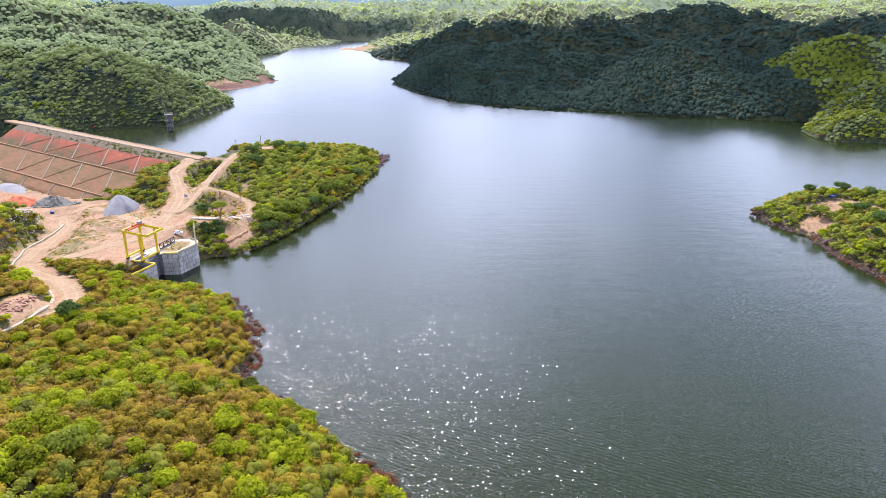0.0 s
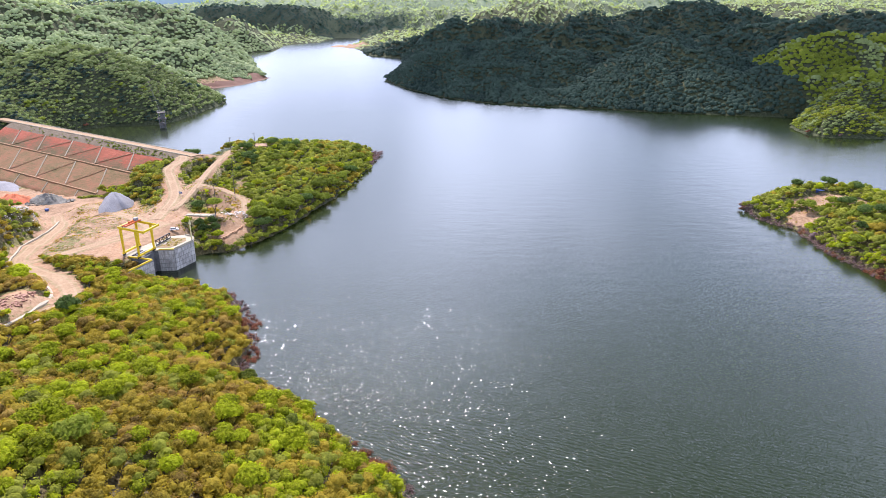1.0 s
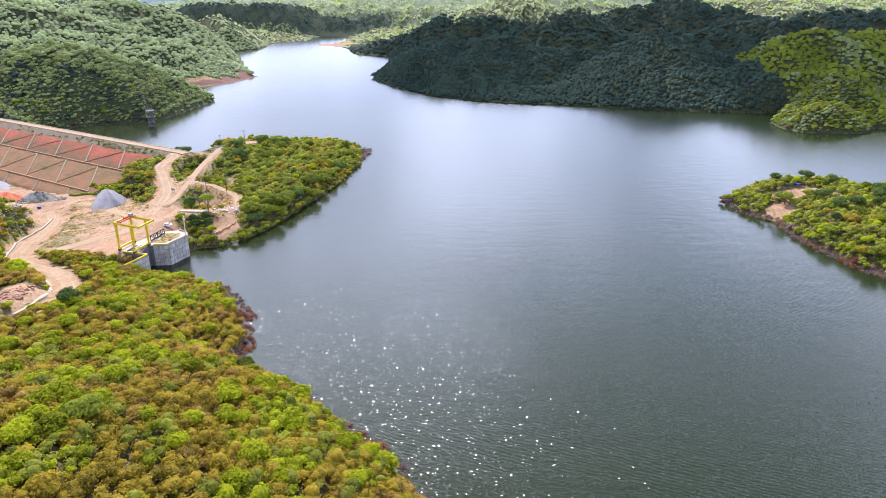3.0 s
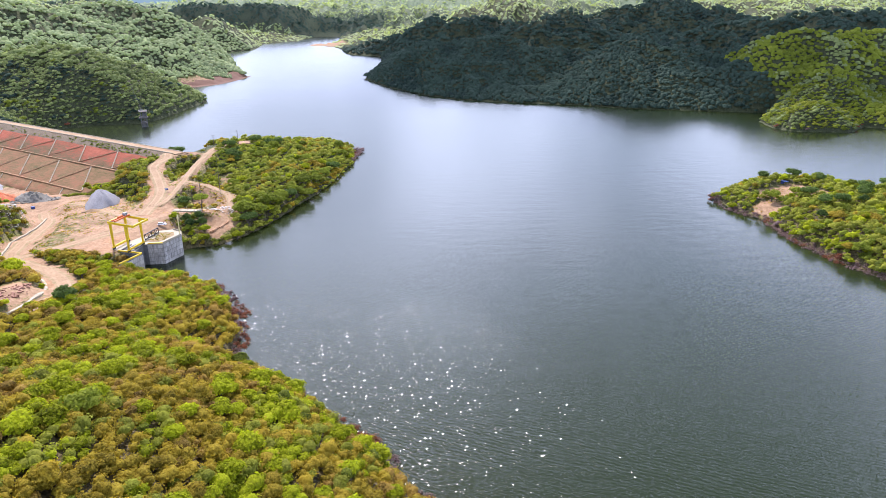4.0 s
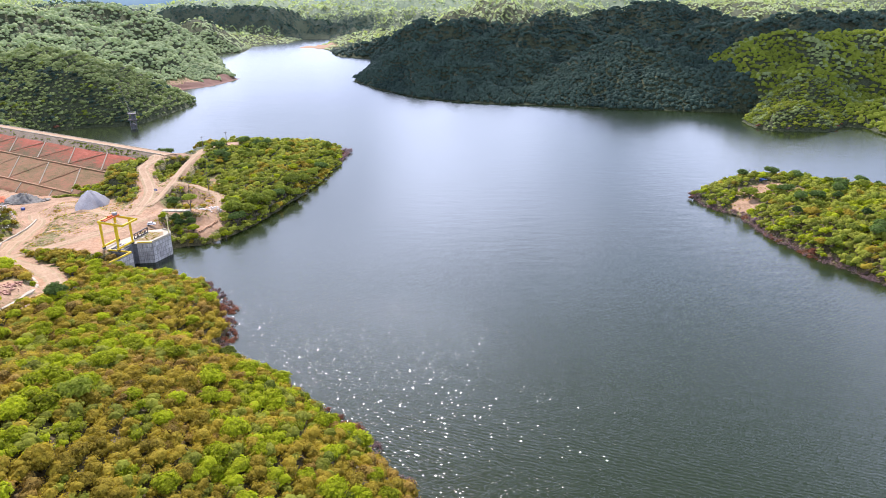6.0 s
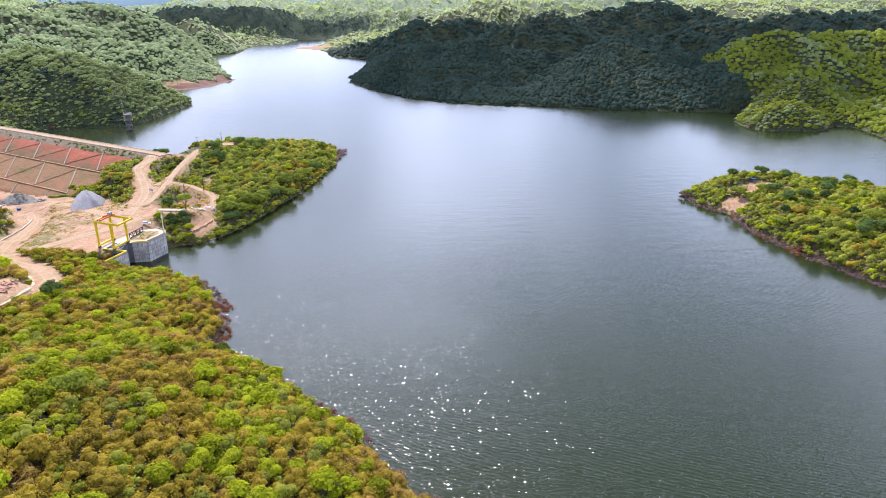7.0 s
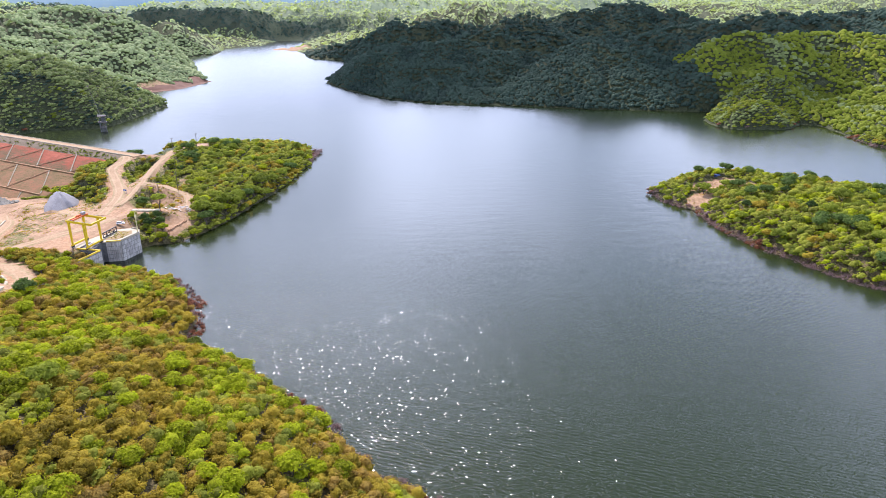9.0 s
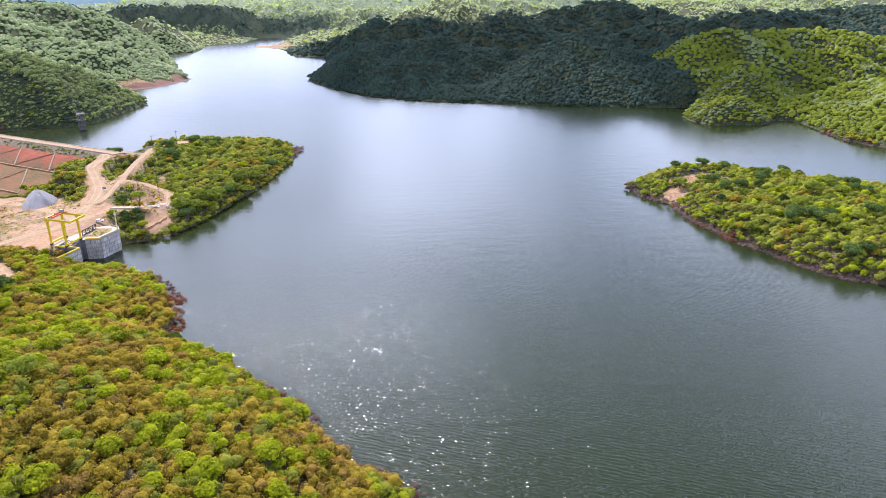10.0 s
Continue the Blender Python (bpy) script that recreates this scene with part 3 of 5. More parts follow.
def mesh_object(name, verts, faces, materials, parent=None, mat_index=None, smooth=False):
    """A mesh object from numpy arrays of places and of three- or four-cornered faces."""
    me = bpy.data.meshes.new(name)
    nf, k = faces.shape
    me.vertices.add(len(verts))
    me.vertices.foreach_set("co", np.ascontiguousarray(verts, np.float32).ravel())
    me.loops.add(nf * k)
    me.loops.foreach_set("vertex_index", np.ascontiguousarray(faces, np.int32).ravel())
    me.polygons.add(nf)
    me.polygons.foreach_set("loop_start", np.arange(0, nf * k, k, dtype=np.int32))
    for m in materials:
        me.materials.append(m)
    if mat_index is not None:
        me.polygons.foreach_set("material_index", np.ascontiguousarray(mat_index, np.int32))
    me.polygons.foreach_set("use_smooth", np.full(nf, smooth))
    me.update(calc_edges=True)
    ob = new(name, me)
    if parent:
        ob.parent = parent
    return ob


GX = spread(-3800, -420, 420, 3800, 3.9, 1.05)
GY = spread(-700, 60, 720, 4900, 3.9, 1.026)
gx, gy = np.meshgrid(GX, GY)
gz, g_bare, g_shore = land(gx, gy, True)
nx, ny = len(GX), len(GY)
idx = np.arange(nx * ny).reshape(ny, nx)
quads = np.stack([idx[:-1, :-1], idx[:-1, 1:], idx[1:, 1:], idx[1:, :-1]], -1).reshape(-1, 4)
ground = mesh_object("ground", np.stack([gx, gy, gz], -1).reshape(-1, 3), quads, [GROUND], smooth=True)
attr = ground.data.attributes.new("bare", "FLOAT", "POINT")
attr.data.foreach_set("value", g_bare.astype(np.float32).ravel())
tagged(ground, "hilly soil with dry grass and bare pale earth", "ground", kind="structure")

LX, LY = spread(-3800, -420, 420, 3800, 9.0, 1.08), spread(-700, 40, 720, 4900, 9.0, 1.03)
lx, ly = np.meshgrid(LX, LY)
wet = shore_distance(lx, ly) < 14 + 0.03 * np.maximum(ly - 700, 0)
idx = np.arange(lx.size).reshape(lx.shape)
cells = np.stack([idx[:-1, :-1], idx[:-1, 1:], idx[1:, 1:], idx[1:, :-1]], -1).reshape(-1, 4)
cells = cells[wet.ravel()[cells].all(1)]
used, back = np.unique(cells, return_inverse=True)
lake = mesh_object("water", np.stack([lx, ly, 0 * lx], -1).reshape(-1, 3)[used], back.reshape(-1, 4), [WATER])
tagged(lake, "calm murky green lake with small wind ripples", "water", kind="structure")


# ---- plants ----
def leaf_points(centres, normals, size, rng):
    """One small pointed sprig at each centre."""
    n = len(centres)
    a = np.cross(normals, rng.normal(size=(n, 3)))
    a /= np.linalg.norm(a, axis=1, keepdims=True) + 1e-9
    b = np.cross(normals, a)
    s = np.broadcast_to(size, (n,))[:, None]
    lean = rng.uniform(-0.3, 0.3, (n, 1))
    v = np.stack([centres - a * s * 0.55 - b * s * 0.4, centres + a * s * 0.55 - b * s * 0.35, centres + b * s * 0.75 + a * s * lean], 1)
    return v.reshape(-1, 3)


def sprigs(places, radius, height, count, leaf, rng, lobes, flat):
    """Leafy sprigs over the lobes of many crowns at once."""
    n, k = len(places), lobes.shape[1]
    pick = rng.integers(0, k, (n, count))
    base = np.take_along_axis(lobes, pick[..., None].repeat(4, 2), 1)
    w = rng.normal(size=(n, count, 3))
    w[..., 2] = np.abs(w[..., 2]) * 0.9 - 0.2
    w /= np.linalg.norm(w, axis=2, keepdims=True)
    p = (base[..., :3] + w * base[..., 3:] * rng.uniform(0.85, 1.2, (n, count, 1))) * radius[:, None, None]
    p[..., 2] *= flat
    p = p + places[:, None, :]
    p[..., 2] += height[:, None]
    nrm = w + rng.normal(size=w.shape) * 0.3 + np.array((0, 0, 0.35))
    nrm /= np.linalg.norm(nrm, axis=2, keepdims=True)
    size = leaf * rng.uniform(0.55, 1.3, (n, count)) * (0.7 + 0.3 * radius[:, None] / radius.mean())
    return leaf_points(p.reshape(-1, 3), nrm.reshape(-1, 3), size.ravel(), rng)


def billows(places, radius, height, rng, lobes, flat, sides=7, skirt=-0.35, rings=2, core=0.84):
    """The rounded masses of the crowns: an uneven dome of leaves for each lobe."""
    n, k = len(places), lobes.shape[1]
    ang = 6.2832 * np.arange(sides) / sides + rng.uniform(0, 6.28, (n, k, 1))
    rows = []
    shake = 0.26 if rings == 2 else 0.20
    for lat, out in ((skirt, 0.95), (0.50, 0.80))[:rings]:
        r = out * rng.uniform(1 - shake, 1 + shake, (n, k, sides))
        rows.append(np.stack([np.cos(ang) * r, np.sin(ang) * r, lat + rng.uniform(-0.16, 0.16, r.shape)], -1))
        ang = ang + 3.1416 / sides
    top = np.zeros((n, k, 1, 3))
    top[..., :2] = rng.uniform(-0.15, 0.15, (n, k, 1, 2))
    top[..., 2] = rng.uniform(0.9, 1.08, (n, k, 1)) if rings == 2 else rng.uniform(0.5, 0.8, (n, k, 1))
    v = np.concatenate(rows + [top], 2) * (core * lobes[:, :, None, 3:]) + lobes[:, :, None, :3]
    v = v * radius[:, None, None, None]
    v[..., 2] = v[..., 2] * flat + height[:, None, None]
    v = v + places[:, None, None, :]
    s = np.arange(sides)
    t = (s + 1) % sides
    f = [np.stack([(rings - 1) * sides + s, (rings - 1) * sides + t, 0 * s + rings * sides], -1)]
    if rings == 2:
        f += [np.stack([s, t, sides + s], -1), np.stack([t, sides + t, sides + s], -1)]
    f = np.concatenate(f)
    per = rings * sides + 1
    f = f[None] + per * np.arange(n * k)[:, None, None]
    return v.reshape(-1, 3), f.reshape(-1, 3)


def lobe_set(n, count, rng):
    """Lobes of n crowns: offset and radius, for a crown of radius one."""
    if count == 1:
        return np.concatenate([np.zeros((n, 1, 3)), rng.uniform(0.95, 1.1, (n, 1, 1))], -1)
    a = 6.2832 * (np.arange(count) / count) + rng.uniform(-0.5, 0.5, (n, count))
    q = rng.uniform(0.3, 0.62, (n, count))
    q[:, 0] *= 0.2
    z = rng.uniform(-0.15, 0.25, (n, count))
    z[:, 0] += 0.3
    wide = 0.5 if count > 4 else 0.74
    return np.stack([q * np.cos(a), q * np.sin(a), z, rng.uniform(0.74, 1.1, (n, count)) * wide], -1)


def crown_mesh(name, places, radius, height, which, rng, lobes=1, count=0, leaf=0.5, flat=0.75, sides=7, parent=None, mats=None, rings=2, lean=None, own=None, core=0.84):
    """Crowns as one mesh: rounded leafy masses, with loose sprigs that break their outline."""
    form = lobe_set(len(places), lobes, rng)
    v, f = billows(places, radius, height, rng, form, flat, sides, rings=rings, core=core)
    if lean is not None:        # the canopy follows the slope
        per = len(v) // len(places)
        away = v - np.repeat(places, per, 0)
        v[:, 2] += (away[:, :2] * np.repeat(lean, per, 0)).sum(1)
    mat = np.repeat(which, lobes * (2 * rings - 1) * sides)
    smooth = np.ones(len(f), bool)
    if count:
        w = sprigs(places, radius, height, count, leaf, rng, form, flat)
        q = np.arange(len(w)).reshape(-1, 3) + len(v)
        f = np.concatenate([f, q])
        mat = np.concatenate([mat, np.repeat(which, count)])
        smooth = np.concatenate([smooth, np.zeros(len(q), bool)])
        v = np.concatenate([v, w])
    ob = mesh_object(name, v, f, mats or LEAVES, parent, mat_index=mat)
    ob.data.polygons.foreach_set("use_smooth", smooth)
    if own is None:
        own = rng.uniform(0, 1, len(places))    # each crown's own tone, and its leaves close to it
    per = lobes * (2 * rings - 1) * sides
    shade = np.repeat(own, per)
    if count:
        shade = np.concatenate([shade, np.repeat(own, count) + rng.normal(0, 0.13, len(places) * count)])
    ob.data.attributes.new("tone", "FLOAT", "FACE").data.foreach_set("value", shade.astype(np.float32))
    return ob


def scatter(x0, x1, y0, y1, step, rng):
    """Places on a shaken grid."""
    x, y = np.meshgrid(np.arange(x0, x1, step), np.arange(y0, y1, step))
    x = x + rng.uniform(-0.5, 0.5, x.shape) * step
    y = y + rng.uniform(-0.5, 0.5, y.shape) * step
    return x.ravel(), y.ravel()


def in_sight(x, y, margin=30):
    """Whether a place lies in the wedge of land that the walk looks over."""
    return (x < 0.86 * (y + 60) + margin) & (x > -0.69 * (y + 40) - margin) & (y > 20)


def off_dam(x, y):
    s, o = dam_axes(x, y)
    return ~((s > -6) & (s < 246 - 1.0 * np.maximum(o, 0)) & (o > -45) & (o < 56))


def ridge_line(x, y):
    """One on the ridges between the gullies, nought in the hollows."""
    return (1 - np.abs(swell(x, y, 200, 3, 0.6))).clip(0, 1) ** 2


def grove(name, label, x, y, radius, kind_of, rng, lobes=1, count=0, leaf=0.5, flat=0.75, bare_limit=0.35, lift=0.45, shore=0.4, sides=7, rings=2):
    """Plants of one size class over the land, joined: what nobody could count."""
    z, bare, d = land(x, y, True)
    keep = (d > shore) & (bare < bare_limit) & in_sight(x, y) & off_dam(x, y)
    x, y, z, d = x[keep], y[keep], np.maximum(z[keep], 0.2), d[keep]
    r = radius[0] + (radius[1] - radius[0]) * rng.uniform(0, 1, len(x)) ** 1.9
    lean = None
    if rings == 1:
        lean = np.stack([(land(x + 4, y) - land(x - 4, y)) / 8, (land(x, y + 4) - land(x, y - 4)) / 8], -1).clip(-0.9, 0.9)
    own = rng.uniform(0, 1, len(x))
    if kind_of is wood_kinds:   # relief shading put into the tone: lighter ridges, darker hollows
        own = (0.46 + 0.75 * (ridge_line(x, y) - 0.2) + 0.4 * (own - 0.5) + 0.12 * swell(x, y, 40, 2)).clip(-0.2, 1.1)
    ob = crown_mesh(name, np.stack([x, y, z], -1), r, r * lift, kind_of(x, y, z, d, rng), rng, lobes, count, leaf, flat, sides, rings=rings, lean=lean, own=own)
    return tagged(ob, label, "plants", kind="stuff")


def by_patch(value, steps):
    """Kinds by rising value: (limit, kind) pairs."""
    out = np.full(value.shape, steps[-1][1])
    for limit, kind in steps[-2::-1]:
        out = np.where(value < limit, kind, out)
    return out


def near_kinds(x, y, z, d, rng):
    """Dry olive thicket with green patches; flooded mauve scrub along some of the water."""
    v = swell(x, y, 24, 3) + 0.45 * swell(x, y, 80, 2) + rng.normal(size=len(x)) * 0.26
    k = by_patch(v, [(-0.55, BROWN), (0.28, OLIVE), (0.54, LIGHT), (0.58, GREEN), (9, BRIGHT)])
    lush = (y > 300) & (x < 100)
    k = np.where(lush, by_patch(v, [(-0.45, OLIVE), (0.48, LIGHT), (0.76, GREEN), (0.84, DARK), (9, BRIGHT)]), k)
    k = np.where((x > 150), by_patch(v, [(-0.75, OLIVE), (0.15, LIGHT), (0.5, GREEN), (9, BRIGHT)]), k)
    hill = (y > 560) & ((x < -200) | (x > 330))
    k = np.where(hill, by_patch(v, [(-0.4, WOODS_DARK_SHADED), (0.9, WOODS), (9, GREEN)]), k)
    k = np.where(hill & (x > 330), by_patch(v, [(-0.4, WOODS), (0.45, GREEN), (9, LIGHT)]), k)
    wet = (d < 0.4 + 1.4 * swell(x, y, 15, 3)) & ~(lush & (y < 540))
    return np.where(wet, np.where(rng.uniform(size=len(x)) < 0.6, MAUVE, RUST), k)


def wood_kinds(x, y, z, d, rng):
    """Woods by region, with right-shore cloud shade and far haze put into leaf colour."""
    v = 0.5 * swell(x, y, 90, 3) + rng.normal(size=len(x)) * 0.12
    k = np.full(len(x), WOODS_DARK_SHADED)
    k = np.where((y < 900) & (x < 0), by_patch(v, [(-0.62, WOODS_DARK_SHADED), (9, WOODS)]), k)
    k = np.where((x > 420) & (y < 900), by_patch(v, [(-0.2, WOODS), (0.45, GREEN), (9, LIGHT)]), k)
    k = np.where((y > 900) & (x < -200), by_patch(v, [(-0.5, WOODS), (9, HAZY)]), k)
    k = np.where(y > 1900, by_patch(v, [(-0.05, WOODS), (9, HAZY)]), k)
    # cloud shade on one far ridge put into darker leaves
    return np.where((y > 2420) & (y < 2780) & (x < -120), WOODS_DARK_SHADED, k)


rng = np.random.default_rng(11)
x, y = scatter(-240, 50, 30, 300, 2.4, rng)
grove("thicket", "dense olive and bright green dry-forest scrub on the slope", x, y, (1.45, 2.9), near_kinds, rng, 3, 70, 0.44, 0.72, lift=0.7, sides=5)
x, y = scatter(-480, 480, 140, 720, 3.2, rng)
sel = ~((x < 60) & (y < 300)) & ((y > 230) | (x > 150))
grove("scrub", "low green scrub on the shores of the lake", x[sel], y[sel], (1.6, 3.7), near_kinds, rng, 2, 16, 0.8, 0.75, lift=0.6, shore=np.where((y[sel] > 305) & (y[sel] < 540) & (x[sel] < 100), -1.4, 0.5), sides=5)
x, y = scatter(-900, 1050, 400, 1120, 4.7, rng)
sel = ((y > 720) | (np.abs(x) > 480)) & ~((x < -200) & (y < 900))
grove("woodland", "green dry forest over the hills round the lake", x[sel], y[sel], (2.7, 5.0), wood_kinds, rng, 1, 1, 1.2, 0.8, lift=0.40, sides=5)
x, y = scatter(-620, -200, 560, 900, 4.5, rng)
sel = (y > 720) | (x < -480)
grove("hill_woodland", "dense green dry forest on the hill beside the dam", x[sel], y[sel], (2.2, 5.8), wood_kinds, rng, 2, 10, 1.1, 0.75, lift=0.5, sides=5)
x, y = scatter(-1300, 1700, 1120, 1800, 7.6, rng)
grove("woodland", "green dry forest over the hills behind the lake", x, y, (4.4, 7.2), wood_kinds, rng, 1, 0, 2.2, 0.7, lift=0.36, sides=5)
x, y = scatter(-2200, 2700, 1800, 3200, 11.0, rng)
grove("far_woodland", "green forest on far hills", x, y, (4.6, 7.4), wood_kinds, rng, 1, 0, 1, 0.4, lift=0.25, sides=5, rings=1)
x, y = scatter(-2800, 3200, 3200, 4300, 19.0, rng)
grove("far_woodland", "green forest on the farthest hills, paled by haze in its colour", x, y, (6.0, 10.0), wood_kinds, rng, 1, 0, 1, 0.35, lift=0.2, sides=5, rings=1)
# bare red-brown mud along the far shore, left by the falling water
MUD = earthy("shore_mud", (0.135, 0.070, 0.048), (0.175, 0.095, 0.065), (0.095, 0.055, 0.038), 0.08, 0.6, 0.95, 0.5, 0.2)
_line = np.array([(-338, 992), (-318, 1012), (-306, 1034), (-298, 1070), (-290, 1105), (-286, 1146)], float)
_t = np.linspace(0, 5, 60)
_u, _v = np.meshgrid(_t, np.linspace(-6, 25, 11))
_mx = np.interp(_u, range(6), _line[:, 0]) - _v * 0.92 * (1 + 0.25 * swell(_u * 30, _v, 40, 2))
_my = np.interp(_u, range(6), _line[:, 1]) + _v * 0.3
_mz = np.maximum(land(_mx, _my), -0.4) + 0.5 - 0.9 * (_v > 24)
_i = np.arange(_u.size).reshape(_u.shape)
mud = mesh_object("mud_bank", np.stack([_mx, _my, _mz], -1).reshape(-1, 3), np.stack([_i[:-1, :-1], _i[1:, :-1], _i[1:, 1:], _i[:-1, 1:]], -1).reshape(-1, 4), [MUD], smooth=True)
tagged(mud, "bare red-brown mud bank at the far waterline", "bank", kind="structure")
# the far mountains, blue with distance: haze put into colour and a faint glow
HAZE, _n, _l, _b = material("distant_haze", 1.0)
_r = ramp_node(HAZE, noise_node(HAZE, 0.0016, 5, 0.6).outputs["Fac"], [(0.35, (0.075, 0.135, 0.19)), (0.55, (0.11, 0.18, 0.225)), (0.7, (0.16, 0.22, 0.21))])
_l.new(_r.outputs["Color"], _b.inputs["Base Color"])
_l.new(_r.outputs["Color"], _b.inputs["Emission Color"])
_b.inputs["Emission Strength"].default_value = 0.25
_a, _h = np.meshgrid(np.radians(np.linspace(-50, 58, 160)), np.linspace(0, 1, 9))
_q = 4450 + 330 * _h
_top = 240 + 45 * swell(_a * 4700, 0 * _a, 1500, 4) + 12 * swell(_a * 4700, _h * 900, 300, 3)
_i = np.arange(_a.size).reshape(_a.shape)
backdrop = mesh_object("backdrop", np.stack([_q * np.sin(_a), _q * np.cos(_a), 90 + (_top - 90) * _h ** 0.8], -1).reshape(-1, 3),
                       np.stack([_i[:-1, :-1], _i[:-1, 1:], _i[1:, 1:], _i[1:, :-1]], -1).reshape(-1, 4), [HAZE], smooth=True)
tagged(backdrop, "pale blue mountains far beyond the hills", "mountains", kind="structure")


# ---- sky: drifting cumulus, whose shade lies on the hills ----
CLOUD = foliage("cloud_vapour", (0.85, 0.85, 0.85), (0.92, 0.92, 0.92), (1.0, 1.0, 1.0), 0.5)


_veil, _out = CLOUD.node_tree.nodes.new("ShaderNodeBsdfTransparent"), CLOUD.node_tree.nodes["Material Output"]
_thin = CLOUD.node_tree.nodes.new("ShaderNodeMixShader")
_thin.inputs[0].default_value = 0.7
CLOUD.node_tree.links.new(_out.inputs["Surface"].links[0].from_socket, _thin.inputs[1])
CLOUD.node_tree.links.new(_veil.outputs[0], _thin.inputs[2])
CLOUD.node_tree.links.new(_thin.outputs[0], _out.inputs["Surface"])


def cumulus(x, y, z, sx, sy, sz, seed):
    """A flat-bottomed heap of billows."""
    r = np.random.default_rng(seed)
    bm = bmesh.new()
    for k in range(26):
        a, q = r.uniform(0, 6.283), r.uniform(0, 1) ** 0.5
        u = 0.22 + 0.2 * (1 - q)
        m = Matrix.Translation((x + sx * q * math.cos(a) * 0.8, y + sy * q * math.sin(a) * 0.8, z + sz * (1 - q) * r.uniform(0.1, 0.8)))
        bmesh.ops.create_icosphere(bm, subdivisions=2, radius=1.0, matrix=m @ Matrix.Diagonal((sx * u, sy * u, sz * (0.25 + u), 1)))
    for v in bm.verts:
        n = noise.fractal(v.co * 0.012, 1.0, 2.0, 4)
        v.co += v.normal * n * 28
        v.co.z = max(v.co.z, z - 12 + 8 * n)
    me = bpy.data.meshes.new("cloud")
    bm.to_mesh(me)
    bm.free()
    me.polygons.foreach_set("use_smooth", np.full(len(me.polygons), True))
    me.materials.append(CLOUD)
    return tagged(new("cloud", me), "white fair-weather cumulus drifting over the lake", "cloud", group="clouds", kind="structure")


# where the shade of each lies, and its half-widths
for k, (hx, hy, sx, sy) in enumerate([(155, 1281, 400, 680), (490, 905, 185, 240), (795, 1591, 470, 380), (-575, 2601, 600, 300), (590, 1130, 280, 230), (1615, 1651, 300, 260), (-1685, 1451, 420, 300)]):
    cumulus(hx + SUN_DIR.x / SUN_DIR.z * 4000, hy + SUN_DIR.y / SUN_DIR.z * 4000, 4000, sx, sy, 200, 30 + k)


# ---- building helpers ----
def part(name, bm, mat, parent=None, label="", smooth=False):
    """Links a bmesh as one mesh object, under a thing or under a part."""
    me = bpy.data.meshes.new(name)
    bm.to_mesh(me)
    bm.free()
    me.materials.append(mat)
    if smooth:
        me.polygons.foreach_set("use_smooth", np.full(len(me.polygons), True))
    ob = new(name, me)
    ob.parent = parent
    return tagged(ob, label)


def thing(name, label, category, x=0, y=0, z=0, turn=0, group="", kind=""):
    ob = new(name)
    ob.empty_display_size = 0.5
    ob.matrix_basis = pose(x, y, z, 0, 0, turn)
    return tagged(ob, label, category, group, kind)


def box(bm, centre, size, turn=None, bevel=0.0):
    m = Matrix.Translation(centre) @ (turn or Matrix.Identity(4)) @ Matrix.Diagonal((*size, 1))
    made = bmesh.ops.create_cube(bm, size=1.0, matrix=m)
    if bevel:
        edges = {e for v in made["verts"] for e in v.link_edges}
        bmesh.ops.bevel(bm, geom=list(edges), offset=bevel, segments=1, affect="EDGES")
    return bm


def beam(bm, p, q, width, height=None, bevel=0.0):
    """A squared bar from p to q."""
    p, q = Vector(p), Vector(q)
    d = q - p
    turn = d.to_track_quat("X", "Z").to_matrix().to_4x4()
    return box(bm, (p + q) / 2, (d.length, width, height or width), turn, bevel)


def rod(bm, p, q, r1, r2=None, sides=8):
    p, q = Vector(p), Vector(q)
    d = q - p
    turn = d.to_track_quat("Z", "Y").to_matrix().to_4x4()
    bmesh.ops.create_cone(bm, cap_ends=True, segments=sides, radius1=r1, radius2=r1 if r2 is None else r2, depth=d.length, matrix=Matrix.Translation((p + q) / 2) @ turn)
    return bm


def prism(bm, outline, z0, z1):
    """An upright block over an outline given anticlockwise."""
    lo, hi = [bm.verts.new((x, y, z0)) for x, y in outline], [bm.verts.new((x, y, z1)) for x, y in outline]
    bm.faces.new(hi)
    bm.faces.new(lo[::-1])
    for k in range(len(outline)):
        j = (k + 1) % len(outline)
        bm.faces.new((lo[k], lo[j], hi[j], hi[k]))
    return bm


def ground_z(x, y):
    return float(land(np.array([float(x)]), np.array([float(y)]))[0])


# ---- the dam ----
def dam_place(s, o, lift=0.0):
    p = DAM_A + DAM_U * s + DAM_N * o
    return Vector((p[0], p[1], float(dam_face(np.array(o))) + lift))


def dam_strip(name, o0, o1, s0, s1, mat, label, lift=0.0, rough=0.25, step=3.0, slant=0.0):
    """A band of the dam between two distances from the crest's edge, with an uneven surface."""
    ns, no = int((s1 - s0) / step), max(2, int((o1 - o0) / 2.2))
    s, o = np.meshgrid(np.linspace(0, 1, ns), np.linspace(o0, o1, no))
    s = s0 + s * (s1 + 3 - slant * np.maximum(o, 0) - s0)
    x, y = DAM_A[0] + DAM_U[0] * s + DAM_N[0] * o, DAM_A[1] + DAM_U[1] * s + DAM_N[1] * o
    z = dam_face(o) + lift + rough * swell(x, y, 13, 3)
    z[:, -1] -= 7.0         # the ends run into the ground
    if o1 > 50:
        z[-1] -= 5.0
    i = np.arange(ns * no).reshape(no, ns)
    q = np.stack([i[:-1, :-1], i[1:, :-1], i[1:, 1:], i[:-1, 1:]], -1).reshape(-1, 4)
    ob = mesh_object(name, np.stack([x, y, z], -1).reshape(-1, 3), q, [mat], dam, smooth=True)
    return tagged(ob, label)


